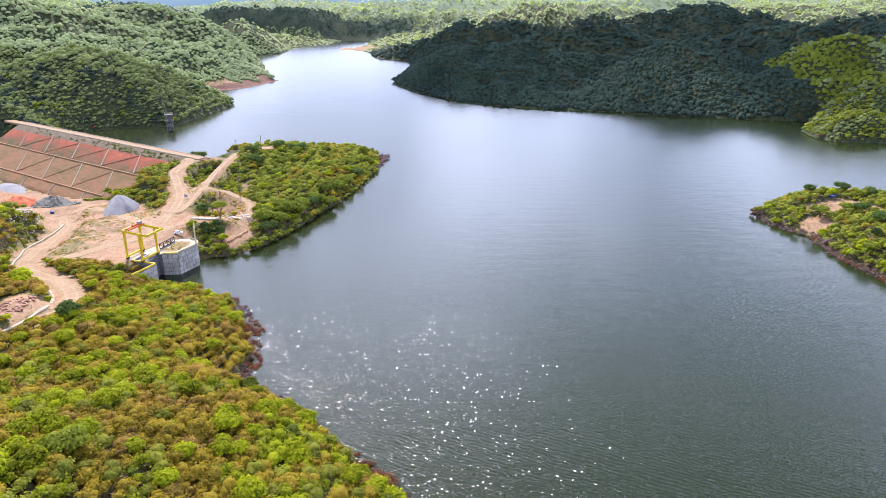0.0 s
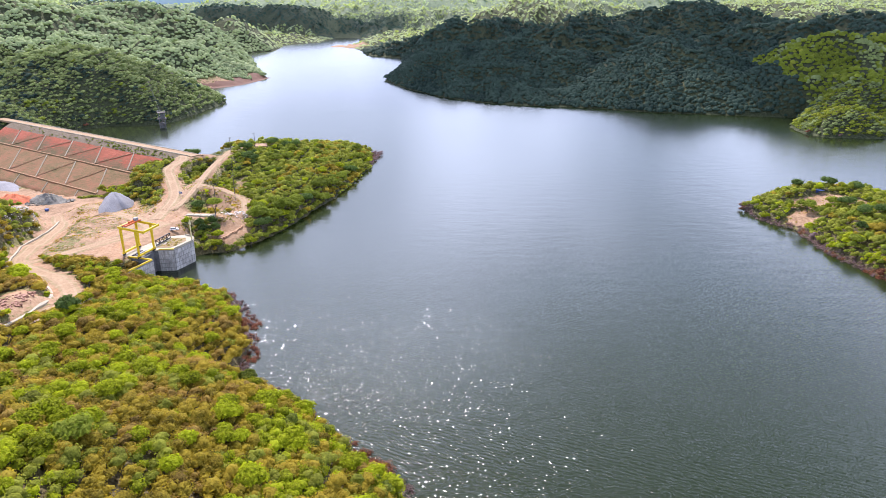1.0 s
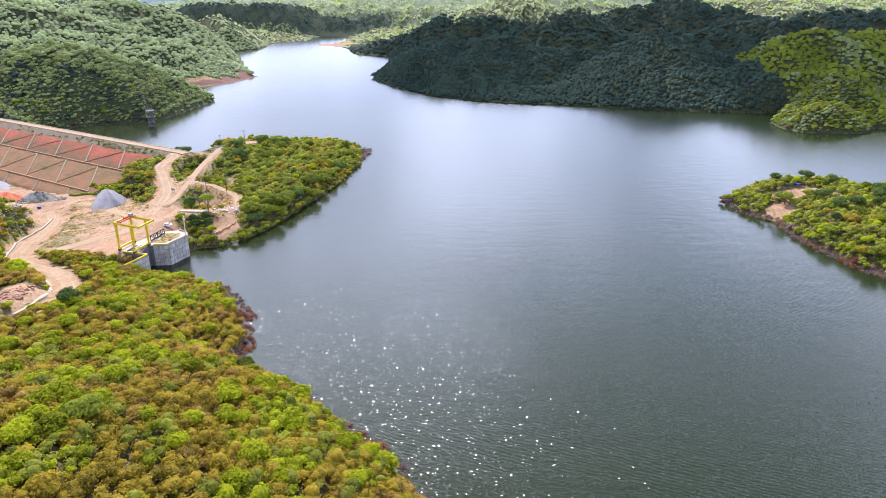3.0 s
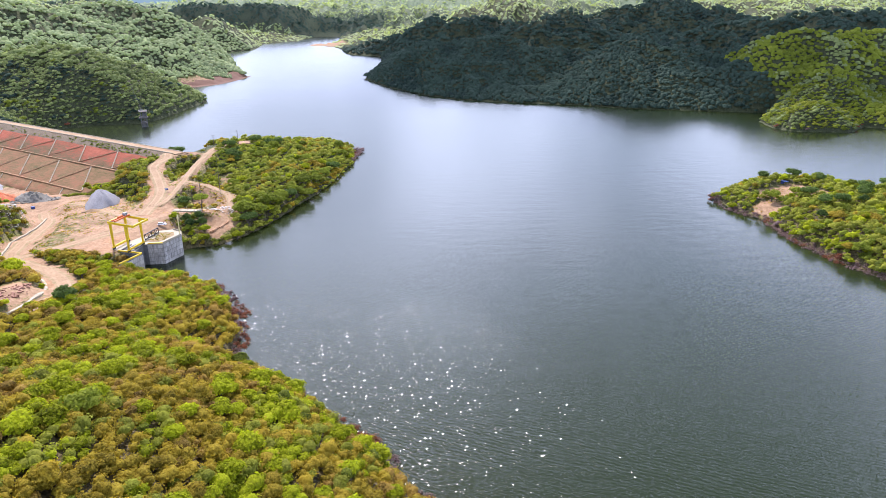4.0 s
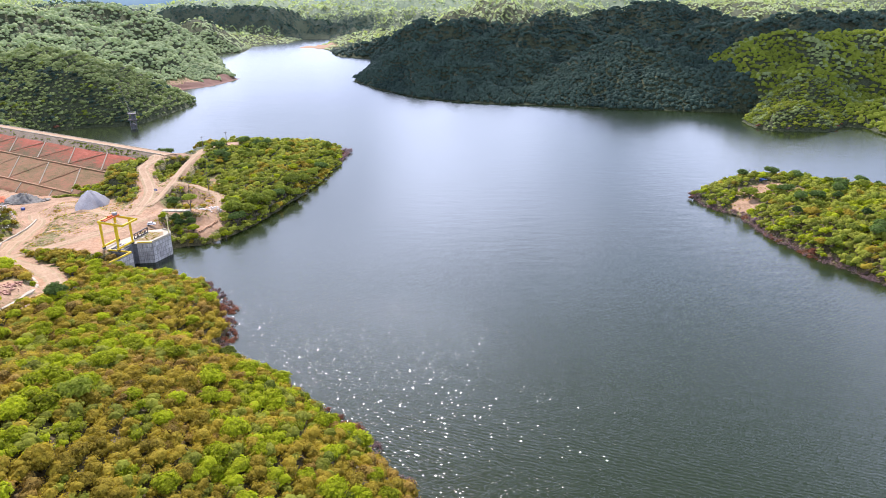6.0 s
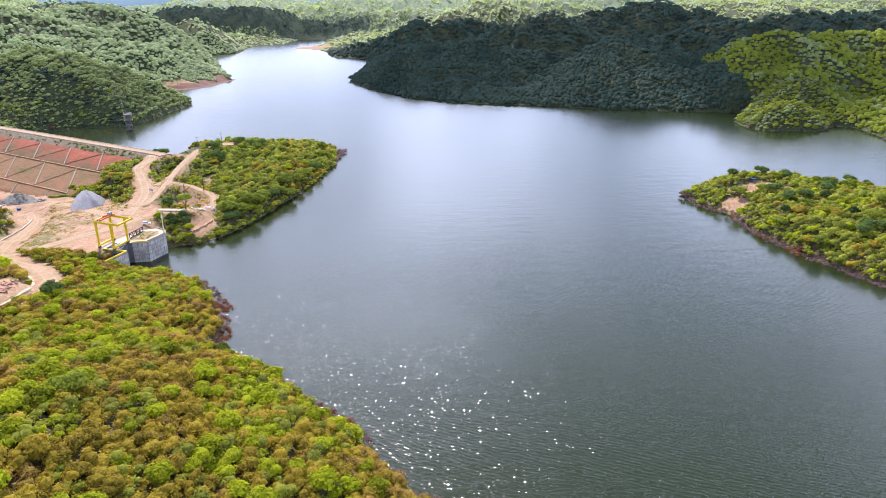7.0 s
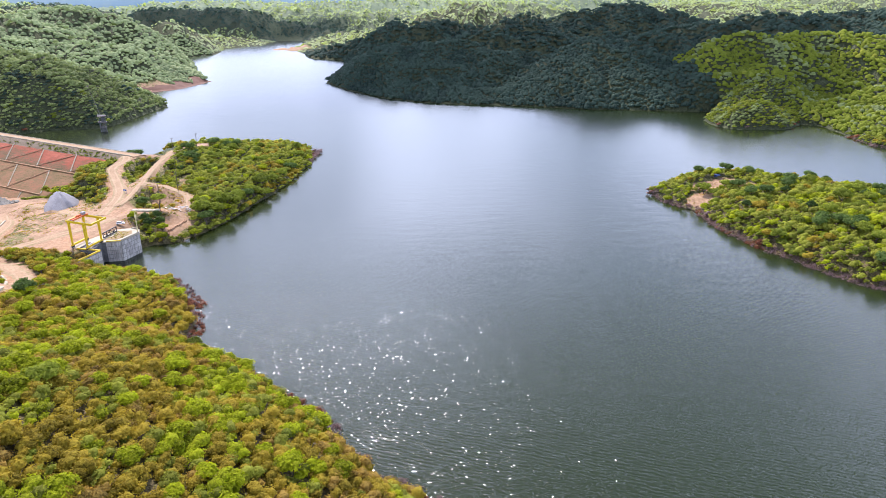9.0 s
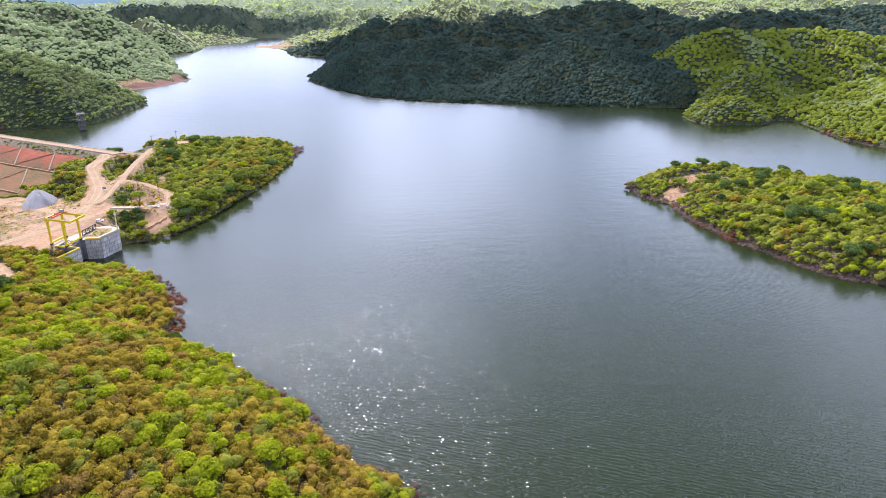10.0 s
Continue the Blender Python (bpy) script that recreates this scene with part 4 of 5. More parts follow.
dam = thing("embankment_dam", "earth embankment dam with red and grassed benches", "dam", kind="structure")
dam_strip("upstream_slope", -48, -8, -4, 246, STONY, "stony upstream slope", 0, 0.3)
dam_strip("riprap_band", 0, 6.2, -2, 240, STONY, "brown stony band under the crest", 0, 0.3)
dam_strip("red_slope", 6.2, 23.1, -2, 240, RED_SOIL, "bare red soil slope", 0, 0.25, slant=0.9)
dam_strip("grass_slope", 23.0, 44.1, -2, 240, BROWN_SOIL, "thinly grassed brown slope", 0, 0.25, slant=0.9)
dam_strip("grass_slope", 44.0, 55.0, -2, 240, BROWN_SOIL, "thinly grassed brown slope", 0, 0.25, slant=0.9)
for o0, o1 in ((20.4, 23.3), (41.8, 44.3)):
    bm = bmesh.new()
    a, b = dam_place(-2, (o0 + o1) / 2), dam_place(234 - 0.9 * o1, (o0 + o1) / 2)
    beam(bm, a - Vector((0, 0, 0.25)), b - Vector((0, 0, 0.25)), 1.5, 1.0)
    part("berm", bm, BROWN_SOIL, dam)
    bm = bmesh.new()
    beam(bm, a + Vector((0, 0, 0.27)), b + Vector((0, 0, 0.27)), 0.4, 0.2)
    part("berm_drain", bm, ADOBE, dam, "narrow brown concrete drain along the berm")
bm = bmesh.new()
beam(bm, dam_place(-30, -4, -0.6), dam_place(243, -4, -0.6), 7.6, 1.6, 0.12)
part("crest_road", bm, DIRT, dam, "pale dirt road along the crest")
for o in (-7.6, -0.4):
    bm = bmesh.new()
    beam(bm, dam_place(-6, o, 0.35), dam_place(240, o, 0.35), 0.35, 0.5)
    part("crest_kerb", bm, PALE_CONCRETE, dam, "pale low kerb")
for k in range(6):
    s = 106 + 40.2 * (k - 2)
    runs = [("gutter", PALE_CONCRETE, (s, 6.1), (s + 12.5, 21.0), 0.55)]
    if k < 5:
        runs += [("gutter", PALE_CONCRETE, (s + 31, 23.2), (s + 47.5, 42.3), 0.55), ("slope_drain", ADOBE, (s + 71, 23.3), (s + 47.5, 42.3), 0.35)]
        runs += [("slope_drain", ADOBE, (s + 40, 6.2), (s + 12.5, 21.0), 0.35)]
    if k < 4:
        runs += [("gutter", PALE_CONCRETE, (s + 27.5, 44.5), (s + 33, 53.0), 0.45)]
    for name, mat, (sa, oa), (sb, ob_), w in runs:
        if sa < 0 or sa > 236 - 0.9 * oa or sb > 236 - 0.85 * ob_:
            continue
        bm = bmesh.new()
        p, q = dam_place(sa, oa, 0.3), dam_place(sb, ob_, 0.3)
        side = (q - p).cross(Vector((0, 0, 1))).normalized() * w * 0.5
        for e in (-1, 1):
            beam(bm, p + side * e, q + side * e, 0.14, 0.4)
        beam(bm, p - Vector((0, 0, 0.1)), q - Vector((0, 0, 0.1)), w, 0.25)
        part(name, bm, mat, dam)


# ---- water intake with its gantry crane ----
def wall_panels(parent, p, q, z0, z1, cols, rows, mat, gap=0.17, proud=0.07):
    """Formwork panels on the face of a wall from p to q; the outside is to the right of the way from p to q."""
    p, q = Vector((*p, 0)), Vector((*q, 0))
    d = (q - p) / cols
    n = Vector((d.y, -d.x, 0)).normalized()
    turn = d.to_track_quat("X", "Z").to_matrix().to_4x4()
    h = (z1 - z0) / rows
    bm = bmesh.new()
    box(bm, (0, 0, 0), (d.length - gap, 0.16, h - gap), None, 0.02)
    me = bpy.data.meshes.new("panel")
    bm.to_mesh(me)
    bm.free()
    me.materials.append(mat)
    for c in range(cols):
        for r in range(rows):
            ob = new("panel", me)
            ob.parent = parent
            ob.matrix_basis = Matrix.Translation(p + d * (c + 0.5) + n * (proud - 0.08 + 0.02 * ((c * 7 + r * 3) % 3)) + Vector((0, 0, z0 + h * (r + 0.5)))) @ turn


PANEL, _n, _l, _b = material("concrete_panel", 0.85)
_r = ramp_node(PANEL, _n.new("ShaderNodeObjectInfo").outputs["Random"], [(0.0, (0.38, 0.355, 0.325)), (1.0, (0.52, 0.49, 0.45))])
_s = ramp_node(PANEL, noise_node(PANEL, 1.2, 5, 0.65, (1, 1, 0.25)).outputs["Fac"], [(0.35, (0.55, 0.54, 0.52)), (0.6, (1.05, 1.05, 1.05))])
_l.new(mix_colour(PANEL, 1.0, _r.outputs["Color"], _s.outputs["Color"], "MULTIPLY"), _b.inputs["Base Color"])
_l.new(bump_node(PANEL, noise_node(PANEL, 4.0, 4).outputs["Fac"], 0.3, 0.03), _b.inputs["Normal"])

intake = thing("water_intake", "grey concrete water intake with panelled walls and a cream deck", "intake", kind="structure")
DECK = [(-131.2, 286.2), (-124.0, 287.0), (-119.2, 299.2), (-121.5, 305.5), (-126.0, 308.0), (-138.0, 303.0), (-138.0, 286.2)]
bm = prism(bmesh.new(), DECK, -4, 10.3)
part("pier", bm, DARK_CONCRETE, intake, "grey concrete pier standing in the water")
bm = prism(bmesh.new(), [(-131.4, 286.0), (-123.9, 286.8), (-118.9, 299.3), (-121.3, 305.8), (-126.0, 308.2), (-134, 305.5), (-134, 286.0)], 10.304, 10.62)
part("deck", bm, PALE_CONCRETE, intake, "cream concrete deck")
bm = prism(bmesh.new(), [(-133, 289.5), (-126.5, 289.6), (-122.6, 299.2), (-124.2, 303.5), (-133, 303)], 10.62, 10.72)
part("deck_fill", bm, VERGE, intake, "dusty earth and thin grass lying on the deck")
wall_panels(intake, (-131.2, 286.2), (-124.0, 287.0), -0.5, 10.2, 3, 5, PANEL)
wall_panels(intake, (-124.0, 287.0), (-119.2, 299.2), -0.5, 10.2, 6, 5, PANEL)
wall_panels(intake, (-119.2, 299.2), (-121.5, 305.5), -0.5, 10.2, 3, 5, PANEL)
bm = prism(bmesh.new(), [(-137.2, 251.0), (-136.0, 250.6), (-128.2, 273.2), (-129.2, 274.6), (-141.0, 278.0), (-141.4, 276.6), (-130.0, 273.0)], -4, 10.4)
part("wing_wall", bm, DARK_CONCRETE, intake, "grey concrete wing wall")
wall_panels(intake, (-136.0, 250.6), (-128.2, 273.2), -0.5, 10.2, 9, 5, PANEL)
bm = prism(bmesh.new(), [(-134.6, 274.0), (-133.2, 274.0), (-133.2, 287.0), (-134.6, 287.0)], -4, 10.3)
part("gate_wall", bm, DARK_CONCRETE, intake, "dark concrete wall behind the gate slot")
for p, q in (((-137.0, 250.8), (-128.9, 273.6)), ((-128.9, 273.6), (-141.0, 277.2)), ((-131.0, 286.6), (-124.2, 287.4))):
    bm = bmesh.new()
    beam(bm, (*p, 10.75), (*q, 10.75), 0.5, 0.7, 0.04)
    part("kerb", bm, YELLOW, intake, "yellow painted kerb")
for p, q in (((-124.0, 287.5), (-119.6, 299.0)), ((-119.6, 299.0), (-121.8, 305.2)), ((-121.8, 305.2), (-126.0, 307.6))):
    bm = bmesh.new()
    beam(bm, (*p, 10.95), (*q, 10.95), 0.35, 0.7, 0.03)
    part("parapet", bm, PALE_CONCRETE, intake, "low cream parapet")
bm = prism(bmesh.new(), [(-145.5, 279.5), (-142, 277.8), (-134.6, 275.6), (-134.6, 290), (-131, 294), (-131, 303), (-134, 304), (-140, 292)], 7.0, 10.75)
part("crane_slab", bm, PALE_CONCRETE, intake, "pale concrete slab under the gantry crane")
for k in range(4):
    bm = bmesh.new()
    box(bm, (-138.8 + 1.6 * k, 281.5 + 0.6 * k, 11.0), (0.9, 7.0, 0.3), pose(0, 0, 0, 0, 0, -12))
    part("slot_cover", bm, GREY_STEEL if k % 2 else STEEL, intake, "grey steel slot cover")


def gantry_crane():
    t = thing("gantry_crane", "yellow steel gantry crane with an orange trolley on the intake", "crane")
    a, b, c, d = (Vector(p) for p in ((-143.5, 278.9, 0), (-134.9, 274.8, 0), (-132.4, 285.2, 0), (-141.0, 289.3, 0)))
    up = Vector((0, 0, 1))
    along = (b - a).normalized()
    for p in (a, b, c, d):
        bm = bmesh.new()
        # tapered box leg
        q = 0.42
        lo, hi = ([bm.verts.new(p + up * h + Vector((sx * w, sy * w, 0))) for sx, sy in ((-1, -1), (1, -1), (1, 1), (-1, 1))] for h, w in ((12.2, q * 0.85), (23.6, q * 1.15)))
        bm.faces.new(hi)
        bm.faces.new(lo[::-1])
        for k in range(4):
            bm.faces.new((lo[k], lo[(k + 1) % 4], hi[(k + 1) % 4], hi[k]))
        leg = part("leg", bm, YELLOW, t)
        bm = bmesh.new()
        box(bm, p + up * 11.35, (1.6, 0.8, 0.7), pose(0, 0, 0, 0, 0, 77), 0.06)
        for e in (-0.55, 0.55):
            rod(bm, p + up * 11.15 + Vector((e * 0.22 - 0.25, e, 0)), p + up * 11.15 + Vector((e * 0.22 + 0.25, e, 0)), 0.32, None, 12)
        part("bogie", bm, STEEL, leg, "dark steel wheel bogie")
    for p, q in ((a, d), (b, c)):
        bm = bmesh.new()
        e = (q - p).normalized() * 0.9
        beam(bm, p - e + up * 12.1, q + e + up * 12.1, 0.7, 0.85, 0.05)
        part("sill_beam", bm, YELLOW, t)
    for p, q in ((a, b), (d, c)):
        bm = bmesh.new()
        beam(bm, p - along * 1.3 + up * 24.1, q + along * 5.2 + up * 24.1, 0.75, 1.1, 0.05)
        g = part("girder", bm, YELLOW, t)
        bm = bmesh.new()
        beam(bm, p - along * 1.2 + up * 24.72, q + along * 5.0 + up * 24.72, 0.12, 0.14)
        part("rail", bm, GREY_STEEL, g, "grey steel rail")
    for p, q in ((a - along * 1.0, d - along * 1.0), (b + along * 4.9, c + along * 4.9)):
        bm = bmesh.new()
        beam(bm, p + up * 24.1, q + up * 24.1, 0.6, 0.9, 0.05)
        part("end_beam", bm, YELLOW, t)
    bm = bmesh.new()
    m, n = a + along * 1.6, d + along * 1.6
    beam(bm, m + up * 25.1, n + up * 25.1, 0.7, 0.6, 0.04)
    beam(bm, m + along * 1.7 + up * 25.1, n + along * 1.7 + up * 25.1, 0.7, 0.6, 0.04)
    tr = part("trolley", bm, ORANGE, t, "orange trolley")
    bm = bmesh.new()
    mid = (m + n) / 2 + along * 0.85
    rod(bm, mid + up * 25.7 - (n - m).normalized() * 1.6, mid + up * 25.7 + (n - m).normalized() * 1.2, 0.55, None, 14)
    part("hoist_drum", bm, ORANGE, tr, "orange hoist drum")
    bm = bmesh.new()
    box(bm, n * 0.8 + m * 0.2 + along * 0.85 + up * 26.0, (1.5, 2.0, 1.3), pose(0, 0, 0, 0, 0, -12), 0.05)
    part("motor_house", bm, GREY_STEEL, tr, "grey motor housing")
    return t


gantry_crane()


def steel_truss():
    """The dark lifting frame that stands beside the crane."""
    t = thing("lifting_frame", "black steel lattice lifting frame standing on the slab", "frame")
    p, q = Vector((-134.0, 291.5, 10.9)), Vector((-131.5, 302.5, 10.9))
    d = (q - p) / 4
    up = Vector((0, 0, 2.6))
    for lift in (0.2, 2.6):
        bm = bmesh.new()
        beam(bm, p + Vector((0, 0, lift)), q + Vector((0, 0, lift)), 0.4)
        part("chord", bm, STEEL, t)
    for k in range(5):
        bm = bmesh.new()
        beam(bm, p + d * k, p + d * k + up, 0.3)
        part("post", bm, STEEL, t)
    for k in range(4):
        bm = bmesh.new()
        u, v = (d * k, d * (k + 1)) if k % 2 else (d * (k + 1), d * k)
        beam(bm, p + u + Vector((0, 0, 0.2)), p + v + up, 0.22)
        part("brace", bm, STEEL, t)


steel_truss()


def light_mast():
    t = thing("light_mast", "tall cream post with a small cap on the deck", "post")
    bm = bmesh.new()
    rod(bm, (-119.9, 299.6, 10.6), (-119.9, 299.6, 20.6), 0.30, 0.24, 10)
    part("pole", bm, MAST_PAINT, t)
    bm = bmesh.new()
    rod(bm, (-119.9, 299.6, 18.4), (-119.9, 299.6, 19.4), 0.3, 0.55, 10)
    rod(bm, (-119.9, 299.6, 19.4), (-119.9, 299.6, 21.6), 0.55, 0.06, 10)
    part("cap", bm, MAST_PAINT, t)
    bm = bmesh.new()
    box(bm, (-119.9, 299.6, 10.9), (1.2, 1.2, 0.6), None, 0.05)
    part("base", bm, CONCRETE, t)


light_mast()


def car(x, y, z, turn):
    t = thing("car", "small white hatchback car parked on the dirt yard", "car", x, y, z, turn)
    bm = bmesh.new()
    side = [(-2.05, 0.35), (-2.1, 0.75), (-1.95, 0.98), (-0.9, 1.02), (0.9, 1.0), (1.85, 0.85), (2.1, 0.65), (2.08, 0.32)]
    for s in (-0.86, 0.86):
        vs = [bm.verts.new((u, s, v)) for u, v in side]
        bm.faces.new(vs if s > 0 else vs[::-1])
    bm.verts.ensure_lookup_table()
    n = len(side)
    for k in range(n):
        j = (k + 1) % n
        bm.faces.new((bm.verts[k], bm.verts[j], bm.verts[n + j], bm.verts[n + k]))
    bmesh.ops.recalc_face_normals(bm, faces=bm.faces)
    body = part("body", bm, WHITE_PAINT, t)

    def cabin(name, mat, grow, z0, z1):
        bm = bmesh.new()
        lo = [(-1.85, 0.8), (0.95, 0.8), (0.95, -0.8), (-1.85, -0.8)]
        hi = [(-1.55, 0.62), (0.2, 0.62), (0.2, -0.62), (-1.55, -0.62)]
        f0, f1 = (z0 - 1.0) / 0.5, (z1 - 1.0) / 0.5
        mixed = [[(a[0] + (b[0] - a[0]) * f, a[1] * grow + (b[1] - a[1]) * f) for a, b in zip(lo, hi)] for f in (f0, f1)]
        lo_v = [bm.verts.new((*p, z0)) for p in mixed[0]]
        hi_v = [bm.verts.new((*p, z1)) for p in mixed[1]]
        bm.faces.new(hi_v[::-1])
        for k in range(4):
            bm.faces.new((lo_v[(k + 1) % 4], lo_v[k], hi_v[k], hi_v[(k + 1) % 4]))
        bmesh.ops.recalc_face_normals(bm, faces=bm.faces)
        return part(name, bm, mat, t)

    cabin("window_band", GLASS_DARK, 1.0, 0.99, 1.40)
    cabin("roof", WHITE_PAINT, 1.01, 1.40, 1.50)
    for u in (-1.3, 1.3):
        for s in (-0.8, 0.8):
            bm = bmesh.new()
            rod(bm, (u, s - 0.1, 0.32), (u, s + 0.1, 0.32), 0.32, None, 14)
            w = part("wheel", bm, RUBBER, t)
            bm = bmesh.new()
            rod(bm, (u, s - 0.11, 0.32), (u, s + 0.11, 0.32), 0.19, None, 10)
            part("rim", bm, GREY_STEEL, w, "grey metal rim")
    for s in (-0.6, 0.6):
        bm = bmesh.new()
        box(bm, (2.04, s, 0.72), (0.12, 0.4, 0.16), None, 0.02)
        part("headlight", bm, GLASS_DARK, body)
    return t


car(-133.6, 313.7, ground_z(-133.6, 313.7) + 0.03, 12)


# ---- tower in the lake ----
def intake_tower(x, y, turn):
    t = thing("intake_tower", "weathered grey concrete tower with open platforms standing in the lake", "tower", x, y, 0, turn)
    for sx in (-2.6, 2.6):
        for sy in (-2.6, 2.6):
            bm = bmesh.new()
            box(bm, (sx, sy, 6.0), (0.9, 0.9, 18.0), None, 0.06)
            part("column", bm, DARK_CONCRETE, t)
    for z, w, h in ((4.2, 6.6, 0.5), (9.6, 8.4, 0.7), (15.6, 7.8, 0.8)):
        bm = bmesh.new()
        box(bm, (0, 0, z), (w, w, h), None, 0.06)
        part("platform", bm, TOWER_CONCRETE, t)
    bm = bmesh.new()
    box(bm, (0, 0, 1.5), (3.4, 3.4, 8.0), None, 0.05)
    part("shaft", bm, DARK_CONCRETE, t, "dark inner shaft")
    # added solid block; its dark colour stands for the shaded inside
    bm = bmesh.new()
    box(bm, (0.4, 0, 12.4), (3.0, 3.4, 5.0), None, 0.05)
    part("shaded_core", bm, DARK_CONCRETE, t)
    for s in (-1, 1):
        bm = bmesh.new()
        beam(bm, (-2.6, 2.6 * s, 4.4), (2.6, 2.6 * s, 9.4), 0.35)
        part("brace", bm, TOWER_CONCRETE, t)
        for side in ((-3.7, 3.7 * s, 3.7, 3.7 * s), (3.7 * s, -3.7, 3.7 * s, 3.7)):
            bm = bmesh.new()
            for z in (16.6, 17.1):
                beam(bm, (*side[:2], z), (*side[2:], z), 0.12)
            for k in range(5):
                f = k / 4
                u, v = side[0] + (side[2] - side[0]) * f, side[1] + (side[3] - side[1]) * f
                beam(bm, (u, v, 16.0), (u, v, 17.1), 0.12)
            part("railing", bm, GREY_STEEL, t, "grey steel railing")
    return t


intake_tower(-276.6, 664.6, 22)
bm = bmesh.new()
rod(bm, (-279, 668, 16.0), (-318, 742, 38.0), 0.14, None, 6)
tagged(part("tower_cable", bm, STEEL), "slack dark steel cable from the tower to the hillside", "cable")


# ---- poles, huts, signs and heaps ----
def utility_pole(x, y, height, turn):
    t = thing("utility_pole", "slim grey wooden power pole with a crossarm", "pole", x, y, ground_z(x, y) - 0.3, turn, "power poles")
    bm = bmesh.new()
    rod(bm, (0, 0, 0), (0, 0, height), 0.24, 0.15, 8)
    part("pole", bm, WOOD, t)
    bm = bmesh.new()
    beam(bm, (-1.1, 0, height - 0.7), (1.1, 0, height - 0.7), 0.16)
    arm = part("crossarm", bm, WOOD, t)
    for u in (-0.9, 0, 0.9):
        bm = bmesh.new()
        rod(bm, (u, 0, height - 0.62), (u, 0, height - 0.3), 0.07, 0.05, 6)
        part("insulator", bm, CONCRETE, arm)


POLES = [(-134.5, 366.1, 11, 10), (-133.3, 377.8, 13.5, 15), (-122.0, 380.4, 12.5, 0), (-153, 480, 9, 5), (-141, 503, 9, 20)]
for p in POLES:
    utility_pole(*p)
for (x0, y0, h0, _), (x1, y1, h1, _) in zip(POLES[:-1], POLES[1:]):
    bm = bmesh.new()
    p, q = Vector((x0, y0, ground_z(x0, y0) + h0 - 0.6)), Vector((x1, y1, ground_z(x1, y1) + h1 - 0.6))
    last = p
    for k in range(1, 9):
        f = k / 8
        here = p.lerp(q, f) - Vector((0, 0, 4 * f * (1 - f) * 0.6))
        rod(bm, last, here, 0.03, None, 4)
        last = here
    tagged(part("power_line", bm, STEEL), "thin dark wire sagging between two poles", "wire", "power lines")


def hut(x, y, w, d, h, turn, label, base=0.0):
    t = thing("hut", label, "hut", x, y, ground_z(x, y) - 0.2 + base, turn)
    bm = bmesh.new()
    for c, s in (((0, d / 2, h / 2), (w, 0.3, h)), ((0, -d / 2, h / 2), (w, 0.3, h)), ((-w / 2, 0, h / 2), (0.3, d - 0.3, h)), ((w / 2, 0, h / 2), (0.3, d - 0.3, h))):
        box(bm, c, s)
    wall = part("wall", bm, ADOBE, t)
    bm = bmesh.new()
    box(bm, (w * 0.15, -d / 2 - 0.02, 1.0), (1.0, 0.34, 2.0))
    part("door", bm, WOOD, wall, "dark wooden door")
    for s in (-1, 1):
        bm = bmesh.new()
        beam(bm, (0, 0.02 * s, h + 1.15), (0, s * (d / 2 + 0.7), h - 0.1), w + 1.0, 0.16)
        part("roof", bm, ROOF_TILE, t, "pale clay-tiled roof")
    bm = bmesh.new()
    beam(bm, (-w / 2 - 0.5, 0, h + 1.22), (w / 2 + 0.5, 0, h + 1.22), 0.35, 0.22)
    part("ridge", bm, ROOF_TILE, t)


hut(-131, 484.0, 7.5, 5.5, 2.8, 15, "small adobe hut with a pale clay roof among trees")
hut(245.5, 373.5, 8.5, 5.0, 2.4, -20, "low adobe hut with a tan roof on bare earth")


def shelter(x, y, turn):
    t = thing("shelter", "dark blue tarpaulin shelter on thin posts under a tree", "shelter", x, y, ground_z(x, y), turn)
    for u in (-1.9, 1.9):
        for v in (-1.4, 1.4):
            bm = bmesh.new()
            rod(bm, (u, v, -0.2), (u, v, 2.4), 0.08, 0.06, 6)
            part("post", bm, WOOD, t)
    bm = bmesh.new()
    beam(bm, (-2.2, 0, 2.7), (2.2, 0, 2.4), 3.4, 0.08)
    part("tarpaulin", bm, BLUE, t)
    bm = bmesh.new()
    box(bm, (0, 1.4, 1.3), (3.8, 0.06, 2.2))
    part("curtain", bm, BLUE, t)


shelter(246.0, 401.0, 20)


def signboard(x, y, w, h, turn):
    t = thing("signboard", "blue signboard on two posts beside the dirt road", "sign", x, y, ground_z(x, y), turn)
    for u in (-w * 0.35, w * 0.35):
        bm = bmesh.new()
        rod(bm, (u, 0, -0.2), (u, 0, 1.2 + h), 0.09, None, 6)
        part("post", bm, GREY_STEEL, t)
    bm = bmesh.new()
    box(bm, (0, -0.1, 1.1 + h / 2), (w, 0.1, h), None, 0.02)
    board = part("board", bm, BLUE, t)
    for k in range(3):
        bm = bmesh.new()
        box(bm, (-0.1 * k * w, -0.165, 1.1 + h * (0.75 - 0.25 * k)), (w * (0.75 - 0.2 * k), 0.02, h * 0.1))
        part("text_bar", bm, WHITE_PAINT, board, "pale bar of lettering")


signboard(-150.6, 370.5, 2.4, 1.1, -20)
tank = thing("water_tank", "small blue plastic water tank on the yard", "tank", -241.8, 388.1, ground_z(-241.8, 388.1))
bm = bmesh.new()
rod(bm, (0, 0, -0.1), (0, 0, 1.3), 1.1, 1.2, 16)
part("body", bm, BLUE, tank)
bm = bmesh.new()
rod(bm, (0, 0, 1.3), (0, 0, 1.55), 1.15, 0.5, 16)
part("lid", bm, BLUE, tank)


